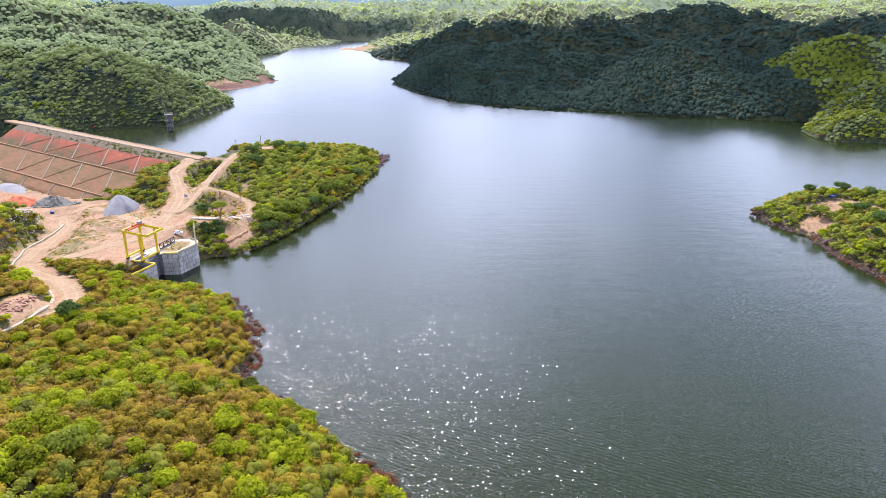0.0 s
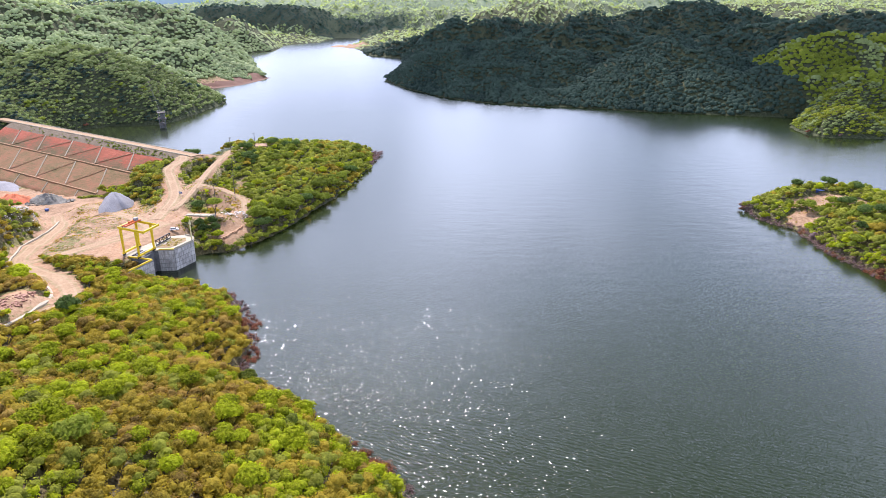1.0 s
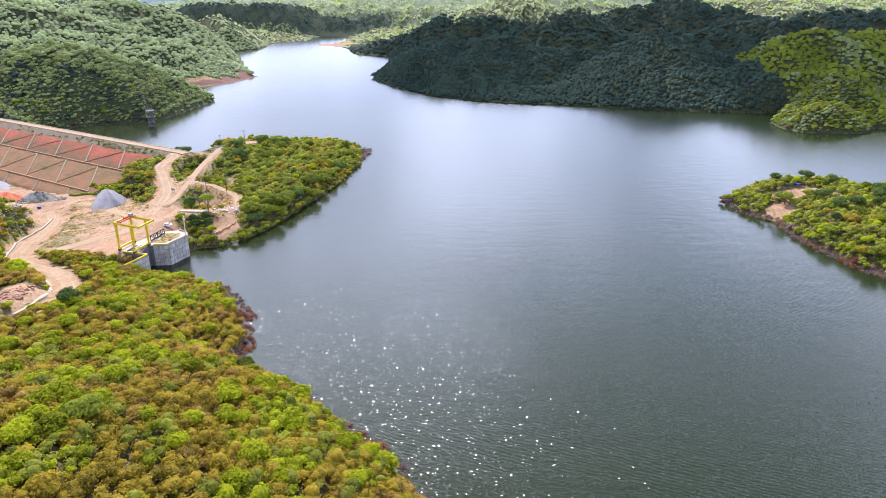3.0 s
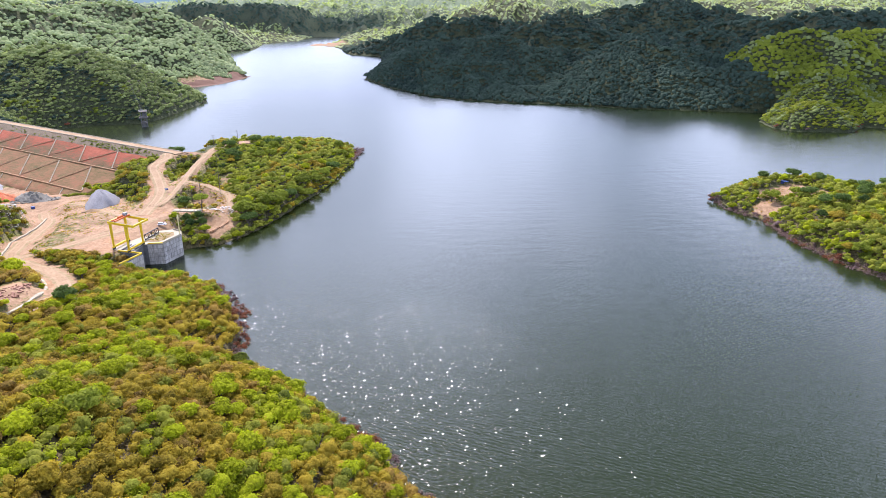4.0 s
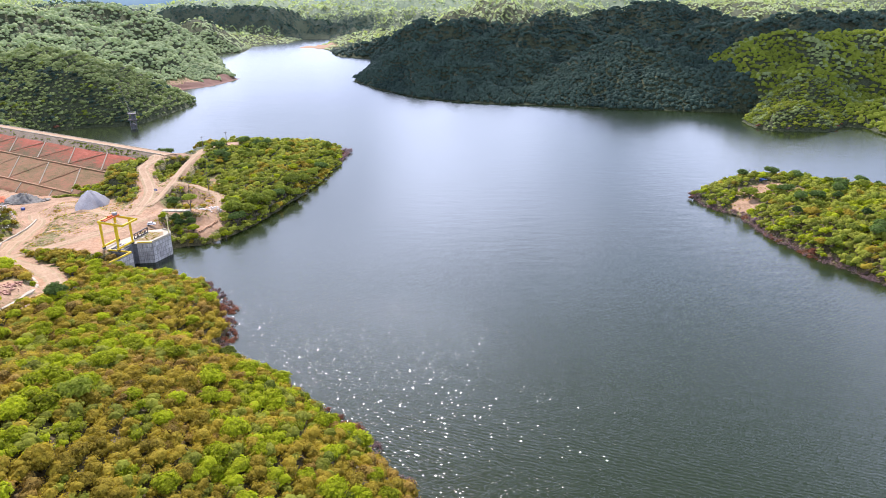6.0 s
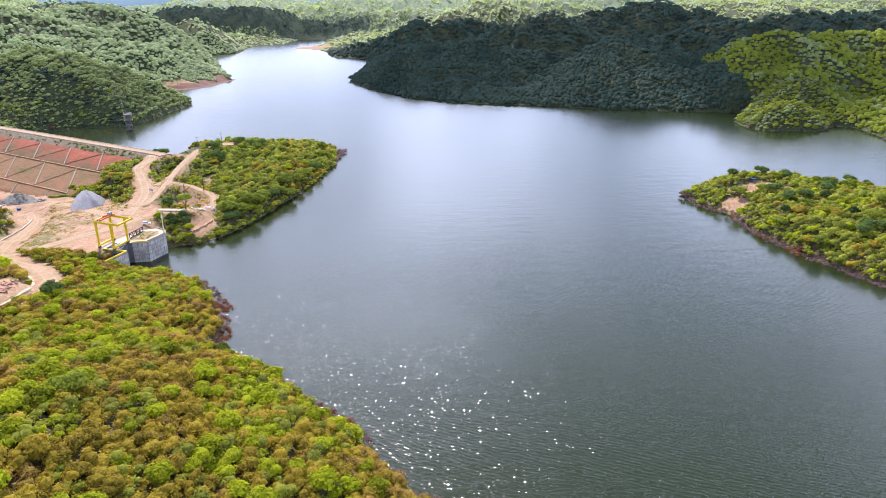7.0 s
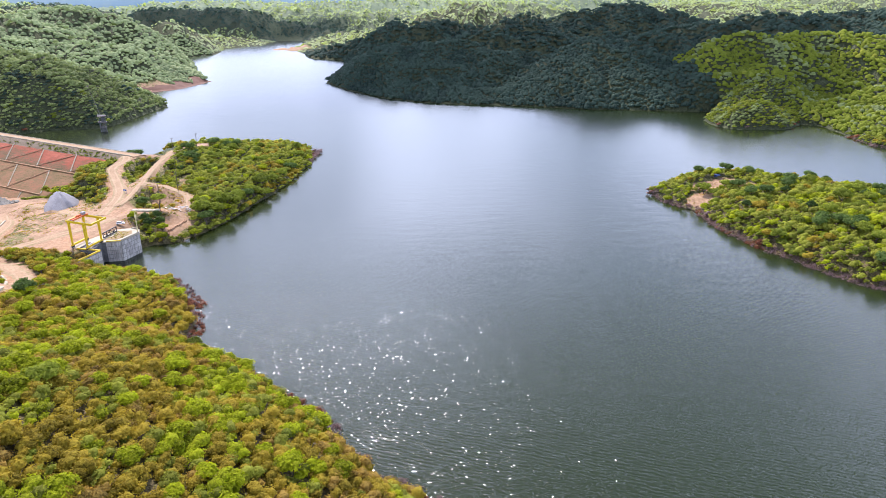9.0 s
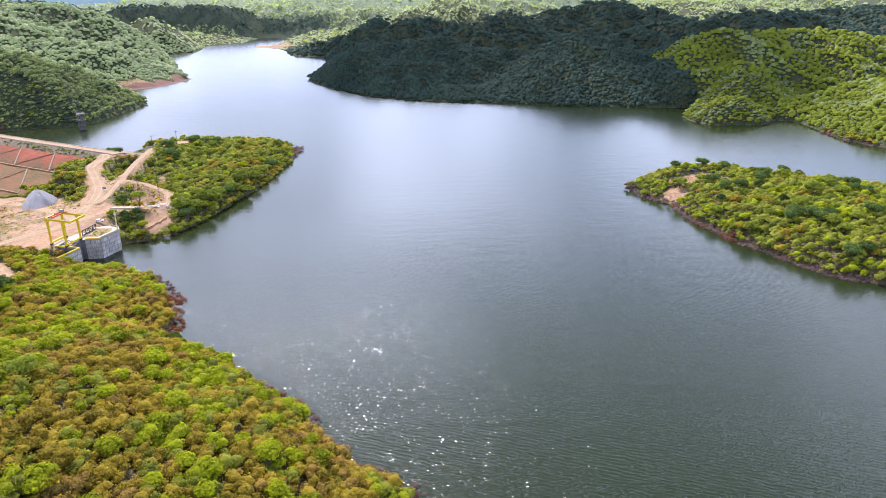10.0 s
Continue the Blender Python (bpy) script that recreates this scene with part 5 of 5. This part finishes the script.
def heap(name, label, x, y, z, rx, ry, h, turn, mat, seed, sharp=1.0, lumps=0.12):
    """A loose heap: a broad cone with slumped, lumpy sides."""
    n, m = 30, 12
    r = np.random.default_rng(seed)
    ph = r.uniform(0, 6.28, 6)
    vs, fs = [], []
    for i in range(m + 1):
        f = i / m
        for k in range(n):
            a = 6.2832 * k / n
            wob = 1 + 0.14 * math.sin(2 * a + ph[0]) + 0.09 * math.sin(3 * a + ph[1]) + 0.05 * math.sin(7 * a + ph[2])
            top = max(0.0, 1 - f ** sharp) + lumps * f * (1 - f) * (math.sin(5 * a + ph[3] + 4 * f) + math.sin(9 * a + ph[4])) + lumps * 0.3 * r.normal() * (f > 0) * (f < 1)
            vs.append((rx * f * wob * math.cos(a), ry * f * wob * math.sin(a), h * top - (2.5 if i == m else 0)))
    for i in range(m):
        for k in range(n):
            j = (k + 1) % n
            fs.append((i * n + k, i * n + j, (i + 1) * n + j, (i + 1) * n + k))
    ob = mesh_object(name, np.array(vs), np.array(fs)[:, ::-1], [mat], smooth=True)
    ob.matrix_basis = pose(x, y, z, 0, 0, turn)
    return tagged(ob, label, "heap")


heap("stockpile", "large heap of pale grey crushed gravel", -194, 378, ground_z(-194, 378) - 1.2, 10.0, 20, 10.0, 24, GRAVEL, 3, 1.45, 0.07)
heap("rock_heap", "heap of dark and pale blasted rock", -257, 419, ground_z(-257, 419) - 0.6, 19, 7, 6.5, -33, ROCK, 4, 1.2, 0.3)
heap("clay_heap", "raw red-orange clay heap in the yard", -286, 428, ground_z(-286, 428) - 0.6, 20, 9, 6.0, -28, RED_CLAY, 5, 1.3, 0.25)
heap("gravel_spread", "spread of pale grey gravel at the dam's foot", -322, 474, ground_z(-322, 474) - 0.4, 24, 10, 2.2, -34, GRAVEL, 6, 1.5, 0.15)
heap("earth_heap", "low brown heap of dumped earth", -190, 358, ground_z(-190, 358) - 0.3, 7, 3, 1.8, 20, DIRT, 7, 1.2, 0.2)


# ---- low walls and roads ----
def smooth_line(points, step=2.0):
    """A rounded line through points, in even steps."""
    p = np.array(points, float)
    out = []
    for k in range(len(p) - 1):
        a, b, c, d = p[max(k - 1, 0)], p[k], p[k + 1], p[min(k + 2, len(p) - 1)]
        n = max(2, int(np.linalg.norm(c - b) / step))
        for f in np.arange(n) / n:
            out.append(0.5 * (2 * b + (c - a) * f + (2 * a - 5 * b + 4 * c - d) * f * f + (3 * b - a - 3 * c + d) * f ** 3))
    return np.array(out + [p[-1]])


def ribbon(name, label, points, offsets, lifts, mats, kind="structure", category="road", step=2.0):
    """A strip that follows the ground along a line; offsets, lifts and materials run across it."""
    line = smooth_line(points, step)
    d = np.gradient(line, axis=0)
    n = np.stack([d[:, 1], -d[:, 0]], -1) / np.linalg.norm(d, axis=1)[:, None]
    off, lift = np.array(offsets), np.array(lifts)
    place = line[:, None] + n[:, None] * off[None, :, None]
    jag = 0.35 * swell(place[..., 0], place[..., 1], 7, 2)
    place = place + n[:, None] * (jag * (np.abs(off) == np.abs(off).max())[None])[..., None]
    z = land(place[..., 0], place[..., 1]) + lift[None]
    m, k = place.shape[:2]
    i = np.arange(m * k).reshape(m, k)
    q = np.stack([i[:-1, :-1], i[:-1, 1:], i[1:, 1:], i[1:, :-1]], -1).reshape(-1, 4)
    which = np.tile(np.arange(k - 1), m - 1)
    names = list(dict.fromkeys(mats))
    ob = mesh_object(name, np.concatenate([place, z[..., None]], -1).reshape(-1, 3), q, names, mat_index=np.array([names.index(x) for x in mats])[which])
    return tagged(ob, label, category, kind=kind)


ROAD_X, ROAD_Z = (-3.6, -2.3, -1.4, 1.2, 2.2, 3.6), (0.02, 0.16, 0.12, 0.20, 0.12, 0.02)
ROAD_M = (VERGE, RUT, DIRT, RUT, VERGE)
ribbon("road", "winding pale dirt road with wheel tracks", [(-226, 372), (-218, 358), (-209, 344), (-201.5, 317), (-196, 293), (-188.6, 273.4), (-178, 262), (-168.8, 255), (-156, 245), (-142.7, 230), (-135, 215.7), (-133.7, 205), (-133.9, 195), (-136, 168), (-142, 150)], ROAD_X, ROAD_Z, ROAD_M)
ribbon("road", "dirt road climbing to the dam crest", [(-150, 331), (-151, 345), (-152, 360), (-156, 376), (-166, 398), (-174, 414), (-176, 425), (-173, 437), (-176, 449)], ROAD_X, ROAD_Z, ROAD_M)
ribbon("track", "narrow dirt track up the wooded headland", [(-147, 346), (-145.5, 362), (-147, 385), (-150, 420), (-151, 450), (-149, 474), (-140, 500)], [0.6 * x for x in ROAD_X], ROAD_Z, ROAD_M)
ribbon("track", "dirt track looping over the headland", [(-148, 391), (-142, 392), (-134, 389.7), (-124, 381.5), (-115, 372), (-110, 358), (-109, 346)], [0.55 * x for x in ROAD_X], ROAD_Z, ROAD_M)
ribbon("yard_track", "wheel tracks across the dirt yard", [(-222, 384), (-200, 374), (-178, 352), (-158, 330), (-146, 316)], ROAD_X, ROAD_Z, ROAD_M)
ribbon("yard_track", "wheel tracks from the crane to the road", [(-184, 270), (-174, 280), (-160, 298), (-148, 314), (-142, 326)], ROAD_X, ROAD_Z, ROAD_M)
WALL_X, WALL_Z = (-0.46, -0.42, 0.42, 0.46), (-0.5, 0.8, 0.8, -0.5)
for pts in ([(-213, 350), (-207, 325), (-205.5, 310), (-203, 299), (-198, 285.6), (-190, 266.7)], [(-160, 242), (-152.5, 232.7), (-146, 224.3), (-141, 214), (-139.2, 203), (-138.6, 191), (-140, 172)]):
    ribbon("low_wall", "low pale concrete wall along the dirt road", pts, WALL_X, WALL_Z, (PALE_CONCRETE,) * 3, kind="", category="wall")
bm = bmesh.new()
for k in range(14):
    f = k / 13
    x, y = -106.2 + (-112.0 + 106.2) * f + 1.0 * math.sin(f * 3.1), 336 + (319.5 - 336) * f
    box(bm, (x + 0.4 * math.sin(k * 1.3), y, max(ground_z(x, y), 0.2) + 0.35), (1.3, 1.0, 0.8), pose(0, 0, 0, 0, 0, -20), 0.05)
slab = bmesh.new()
for k in range(4):
    box(slab, (-135.0 + 3.9 * k, 340.2 - 0.1 * k, 10.9 - 0.08 * k), (3.7, 3.0, 0.7), pose(0, 0, 0, 0, 0, -2), 0.06)
part("slab", slab, PALE_CONCRETE, thing("concrete_platform", "long cream concrete platform at the edge of the yard", "platform"))
stair = thing("drain_steps", "stepped pinkish concrete drain down the bank", "steps")
part("steps", bm, ADOBE, stair)


def rubble(name, label, x, y, rx, ry, count, size, mat, seed):
    r = np.random.default_rng(seed)
    base = np.array([(-1, -1, -1), (1, -1, -1), (1, 1, -1), (-1, 1, -1), (-1, -1, 1), (1, -1, 1), (1, 1, 1), (-1, 1, 1)], float)
    quad = np.array([(0, 3, 2, 1), (4, 5, 6, 7), (0, 1, 5, 4), (1, 2, 6, 5), (2, 3, 7, 6), (3, 0, 4, 7)])
    a, q = r.uniform(0, 6.283, count), np.sqrt(r.uniform(0, 1, count))
    px, py = x + rx * q * np.cos(a), y + ry * q * np.sin(a)
    pz = land(px, py)
    v = base[None] * r.uniform(0.25, 1, (count, 1, 3)) * size * r.uniform(0.4, 1, (count, 1, 1)) * r.uniform(0.6, 1.1, (count, 8, 1))
    c, s = np.cos(a)[:, None], np.sin(a)[:, None]
    v = np.stack([v[..., 0] * c - v[..., 1] * s, v[..., 0] * s + v[..., 1] * c, v[..., 2] * 0.7], -1) + np.stack([px, py, pz + 0.1], -1)[:, None]
    f = (quad[None] + 8 * np.arange(count)[:, None, None]).reshape(-1, 4)
    return tagged(mesh_object(name, v.reshape(-1, 3), f, [mat]), label, "stones", kind="stuff")


rubble("rubble", "white broken stones scattered on the bank", -113, 348, 8, 5, 110, 0.8, WHITE_STONE, 1)
rubble("rubble", "reddish broken stones on the cut bank by the road", -148, 203, 6, 12, 150, 0.8, RED_STONE, 2)
rubble("rubble", "pale stones on the slope above the yard", -220, 326, 8, 14, 150, 0.8, WHITE_STONE, 3)
rubble("rubble", "tan weathered rock on the bare earth of the point", 228, 369, 15, 12, 130, 1.1, ADOBE, 8)
rubble("rock_boulders", "dark and pale boulders of the rock heap", -257, 419, 17, 8, 240, 1.4, ROCK, 4)


# ---- boats and landing ----
def canoe(x, y, turn):
    t = thing("canoe", "narrow brown wooden canoe drawn up at the water's edge", "boat", x, y, 0.1, turn)
    bm = bmesh.new()
    rows = []
    for k in range(13):
        u = -3 + 6 * k / 12
        w = 0.55 * (1 - (abs(u) / 3.05) ** 2.4)
        rise = 0.12 * (abs(u) / 3) ** 3
        rows.append([bm.verts.new((u, w * s, h + rise)) for s, h in ((-1, 0.55), (-0.75, 0.1), (0, -0.1), (0.75, 0.1), (1, 0.55), (0.88, 0.55), (0.6, 0.14), (0, 0.0), (-0.6, 0.14), (-0.88, 0.55))])
    for a, b in zip(rows[:-1], rows[1:]):
        for k in range(10):
            j = (k + 1) % 10
            bm.faces.new((a[k], a[j], b[j], b[k]))
    bmesh.ops.recalc_face_normals(bm, faces=bm.faces)
    part("hull", bm, WOOD, t)
    for u in (-1.2, 1.1):
        bm = bmesh.new()
        box(bm, (u, 0, 0.42), (0.25, 0.9, 0.05))
        part("seat", bm, WOOD, t)


canoe(203.2, 352.5, 100)
landing = thing("landing_stage", "small grey wooden landing hut at the wooded point", "landing", 377.5, 687.0, 0, 20)
for u in (-1.8, 1.8):
    for v in (-1.4, 1.4):
        bm = bmesh.new()
        rod(bm, (u, v, -1.5), (u, v, 3.0), 0.12, None, 6)
        part("pile", bm, WOOD, landing)
for z, w in ((1.0, 5.0), (3.0, 4.6)):
    bm = bmesh.new()
    box(bm, (0, 0, z), (w, w * 0.8, 0.2))
    part("platform" if z < 2 else "roof", bm, WOOD, landing)


# ---- single trees ----
def tree_kind(name, label, kind, radius, height, count, leaf, seed, flat=0.75, lobes=9):
    """A tree at the origin: tapered trunk with limbs, and a crown of small leaves."""
    r = np.random.default_rng(seed)
    t = thing(name, label, "tree", group="trees")
    bm = bmesh.new()
    fork = height * 0.45
    rod(bm, (0, 0, -0.6), (0.1 * radius * r.normal(), 0.1 * radius * r.normal(), fork), 0.07 * radius + 0.05, 0.05 * radius + 0.03, 7)
    for k in range(6):
        a = 6.283 * (k + r.uniform(-0.3, 0.3)) / 6
        q = radius * r.uniform(0.4, 0.75)
        mid = Vector((0.5 * q * math.cos(a), 0.5 * q * math.sin(a), fork + 0.3 * (height - fork)))
        rod(bm, (0, 0, fork * 0.85), mid, 0.035 * radius + 0.02, 0.025 * radius + 0.02, 5)
        rod(bm, mid, (q * math.cos(a + 0.2), q * math.sin(a + 0.2), height * r.uniform(0.8, 1.0)), 0.025 * radius + 0.02, 0.015, 5)
    part("trunk", bm, BARK, t)
    crown_mesh("crown", np.zeros((1, 3)), np.array([radius]), np.array([height]), np.zeros(1, int), r, lobes, count, leaf, flat, 7, t, [LEAVES[kind]])
    return t


KINDS = {
    "bright": [tree_kind("tree", "small tree with a bright yellow-green rounded crown", BRIGHT, 2.2 + 0.45 * k, 2.6 + 0.3 * k, 620, 0.62, 50 + k) for k in range(4)],
    "green": [tree_kind("tree", "medium green tree with a dense leafy crown", GREEN, 2.4 + 0.7 * k, 3.4 + 0.5 * k, 620, 0.68, 60 + k) for k in range(4)],
    "dark": [tree_kind("tree", "dark green broad tree with a heavy crown", DARK, 3.0 + 0.9 * k, 4.0 + 0.6 * k, 640, 0.75, 70 + k) for k in range(3)],
    "big": [tree_kind("tree", "large spreading green tree leaning over the water", GREEN, 5.0 + 0.9 * k, 5.0 + 0.8 * k, 900, 0.95, 90 + k, 0.7, 12) for k in range(2)],
    "tall": [tree_kind("tree", "tall green tree with a bare forked trunk at the yard's edge", GREEN, 4.4, 7.6, 900, 0.7, 96, 0.62, 11)],
    "olive": [tree_kind("tree", "thin olive-brown dry-forest tree", OLIVE, 2.2 + 0.5 * k, 3.0 + 0.4 * k, 480, 0.6, 80 + k) for k in range(3)],
}
for row in KINDS.values():
    for t in row:
        t.matrix_basis = pose(0, 0, -60)
USED = set()


def plant(kind, which, x, y, turn, sink=0.0):
    """Sets a tree on the ground; the first of each form is the form itself."""
    t = KINDS[kind][which]
    m = pose(x, y, ground_z(x, y) - sink, 0, 0, turn)
    if (kind, which) in USED:
        return copy_thing(t, m)
    USED.add((kind, which))
    t.matrix_basis = m
    return t


# trees that stand out
for kind, which, x, y in (("tall", 0, -121.9, 342.6), ("dark", 0, -120, 331), ("dark", 0, -126, 328), ("bright", 2, -113.8, 319.0), ("bright", 2, -112.5, 313), ("bright", 2, -98, 322), ("big", 1, -99, 344), ("big", 0, -92, 351), ("big", 1, -89, 362), ("big", 0, -84, 376), ("dark", 2, -95, 337), ("big", 0, -78, 392), ("big", 1, -75, 409), ("big", 0, -70, 424), ("dark", 2, -80, 385), ("big", 0, -66, 441), ("dark", 2, -62, 462),
                          ("green", 3, -100, 352), ("dark", 2, -133, 452), ("dark", 2, -139, 472), ("dark", 2, -108, 496), ("dark", 2, -124, 488), ("green", 3, -77, 407), ("green", 3, -72, 398),
                          ("dark", 2, -174, 462), ("dark", 1, -181, 468), ("dark", 1, -122, 193), ("green", 3, -84, 370), ("bright", 3, -88, 357), ("green", 3, 217, 361), ("green", 2, 232, 364),
                          ("dark", 2, 258, 413), ("dark", 2, 266, 396), ("dark", 2, 266, 351), ("big", 1, 277, 313), ("dark", 2, 236, 340), ("dark", 2, 241, 279), ("dark", 2, 253, 280), ("dark", 2, 246, 284), ("big", 0, 256, 265), ("dark", 2, 287, 275), ("green", 3, 300, 330), ("dark", 1, -138, 362),
                          ("dark", 0, -117, 325), ("green", 2, -60, 500), ("dark", 0, -122, 322)):
    plant(kind, which, x, y, 37.0 * x % 360)

rng = np.random.default_rng(21)


def wild(x0, x1, y0, y1, step, weights, limit, shore=4.0):
    """Trees strewn over a stretch of the plan, thicker where the wood is greener."""
    x, y = scatter(x0, x1, y0, y1, step, rng)
    z, bare, d = land(x, y, True)
    keep = (d > shore) & (bare < 0.2) & in_sight(x, y, 0) & off_dam(x, y) & (swell(x, y, 34, 3) + rng.normal(size=len(x)) * 0.35 > 0.05)
    x, y = x[keep], y[keep]
    order = rng.permutation(len(x))[:limit]
    names = list(weights)
    p = np.array([weights[n] for n in names], float)
    for k in order:
        kind = names[rng.choice(len(names), p=p / p.sum())]
        plant(kind, int(rng.integers(len(KINDS[kind]))), x[k], y[k], float(rng.uniform(0, 360)), 0.2)


wild(-190, 20, 55, 275, 5.6, {"bright": 9, "green": 0.3, "olive": 1.0}, 165)
wild(-165, -55, 330, 560, 8.0, {"bright": 3, "green": 4, "olive": 1, "dark": 0.4}, 40)
wild(200, 420, 190, 420, 8.0, {"bright": 3, "green": 4, "olive": 1, "dark": 2.4}, 60)


def dead_tree(x, y, height, seed):
    r = np.random.default_rng(seed)
    t = thing("dead_tree", "leafless grey dead tree with upright branches", "tree", x, y, ground_z(x, y) - 0.3)
    bm = bmesh.new()
    rod(bm, (0, 0, 0), (0.2, 0, height * 0.55), 0.3, 0.2, 7)
    part("trunk", bm, WOOD, t)
    for k in range(7):
        bm = bmesh.new()
        a = k * 2.4
        p = Vector((0.15, 0, height * r.uniform(0.35, 0.55)))
        q = p + Vector((math.cos(a) * 1.3, math.sin(a) * 1.3, height * r.uniform(0.18, 0.45)))
        rod(bm, p, q, 0.14, 0.06, 5)
        rod(bm, q, q + Vector((math.cos(a + 1) * 0.5, math.sin(a + 1) * 0.5, height * 0.15)), 0.06, 0.02, 5)
        part("branch", bm, WOOD, t)


dead_tree(242.8, 417.5, 8.5, 1)
dead_tree(296, 352, 7.0, 2)

# drowned scrub along the water's edge
rng = np.random.default_rng(31)
x, y = scatter(-160, 480, 60, 580, 1.7, rng)
z, bare, d = land(x, y, True)
keep = ((x > 150) | (y < 266) | (y > 535)) & (d > np.where((x < 100) & (y < 266), -4.2, -2.6) - 2.0 * np.clip(swell(x, y, 45, 2), -1, 1)) & (d < 2.2) & in_sight(x, y) & ((x > -106) | (y < 262)) & (swell(x, y, 60, 2) > -0.55) & (rng.uniform(size=len(x)) < 0.8)
x, y, z = x[keep], y[keep], np.maximum(z[keep], -0.2)
r = rng.uniform(0.8, 1.9, len(x))
# taller drowned trees off the headland's tip
tip = rng.uniform(0, 1, 26)
x, y, z = np.append(x, -53 + 9 * rng.uniform(0, 1, 26) * tip), np.append(y, 498 + 54 * tip), np.append(z, np.full(26, 0.6))
r = np.append(r, rng.uniform(1.8, 3.4, 26))
rust = (np.arange(len(x)) < len(x) - 26) & (swell(x, y, 38, 2) + rng.normal(size=len(x)) * 0.3 > np.where(x > 150, 0.7, 0.2))
tagged(crown_mesh("drowned_scrub", np.stack([x, y, z - 0.4 * r], -1), r, r * 0.35, np.where(rust, RUST, MAUVE), rng, 2, 84, 0.32, 0.9, 5, core=0.4),
       "mauve and rust-red half-drowned scrub along the waterline", "plants", kind="stuff")

# tufts on the stony band of the dam
s, o = rng.uniform(20, 238, 170), rng.uniform(0.8, 6.0, 170)
s = np.where(rng.uniform(size=170) < 0.6, rng.normal(175, 28, 170), s)
p = DAM_A + DAM_U * s[:, None] + DAM_N * o[:, None]
r = rng.uniform(0.3, 0.8, 170)
tagged(crown_mesh("dam_tufts", np.stack([p[:, 0], p[:, 1], dam_face(o)], -1), r, r * 0.3, np.full(170, GREEN), rng, 1, 14, 0.45, 0.75, 5), "small green tufts on the stony dam slope", "plants", kind="stuff")


# a little grass on the deck of the intake
rng = np.random.default_rng(78)
u, v = rng.uniform(-132.5, -124.5, 90), rng.uniform(290.5, 302.5, 90)
r = rng.uniform(0.2, 0.5, 90)
tagged(crown_mesh("deck_grass", np.stack([u, v, np.full(90, 10.72)], -1), r, 0 * r, np.where(rng.uniform(size=90) < 0.5, LIGHT, OLIVE), rng, 1, 8, 0.3, 0.5, 5, rings=1), "thin yellow-green grass on the dusty deck", "grass", kind="stuff")

# low green scrub along the foot of the dam, where its slope meets the hillside
s = rng.uniform(0, 1, 420)
o = 8 + 46 * s
p = DAM_A + DAM_U * (241 - 0.9 * o + rng.normal(0, 1.6, 420))[:, None] + DAM_N * o[:, None]
r = rng.uniform(0.5, 1.4, 420)
tagged(crown_mesh("toe_scrub", np.stack([p[:, 0], p[:, 1], np.maximum(land(p[:, 0], p[:, 1]), dam_face(o) - 1.5)], -1), r, r * 0.4, np.where(rng.uniform(size=420) < 0.6, LIGHT, GREEN), rng, 1, 16, 0.5, 0.7, 5),
       "low green scrub along the foot of the dam", "plants", kind="stuff")

# thin dry grass over the open ground
rng = np.random.default_rng(77)
spots = [scatter(-225, -110, 258, 400, 1.5, rng), scatter(200, 265, 345, 405, 1.5, rng)]
x, y = np.concatenate([s[0] for s in spots]), np.concatenate([s[1] for s in spots])
z, bare, d = land(x, y, True)
keep = (bare > 0.2) & (bare < 0.93) & (d > 2.5) & (swell(x, y, 17, 3) + rng.normal(size=len(x)) * 0.22 > 0.02)
x, y, z = x[keep], y[keep], z[keep]
r = rng.uniform(0.35, 0.85, len(x))
kinds = by_patch(swell(x, y, 22, 2) + rng.normal(size=len(x)) * 0.3, [(-0.2, BROWN), (0.35, OLIVE), (0.7, LIGHT), (9, GREEN)])
tagged(crown_mesh("dry_grass", np.stack([x, y, z - 0.1], -1), r, 0 * r, kinds, rng, 1, 6, 0.5, 0.45, 5, rings=1), "thin dry yellow-green grass over the open ground", "grass", kind="stuff")
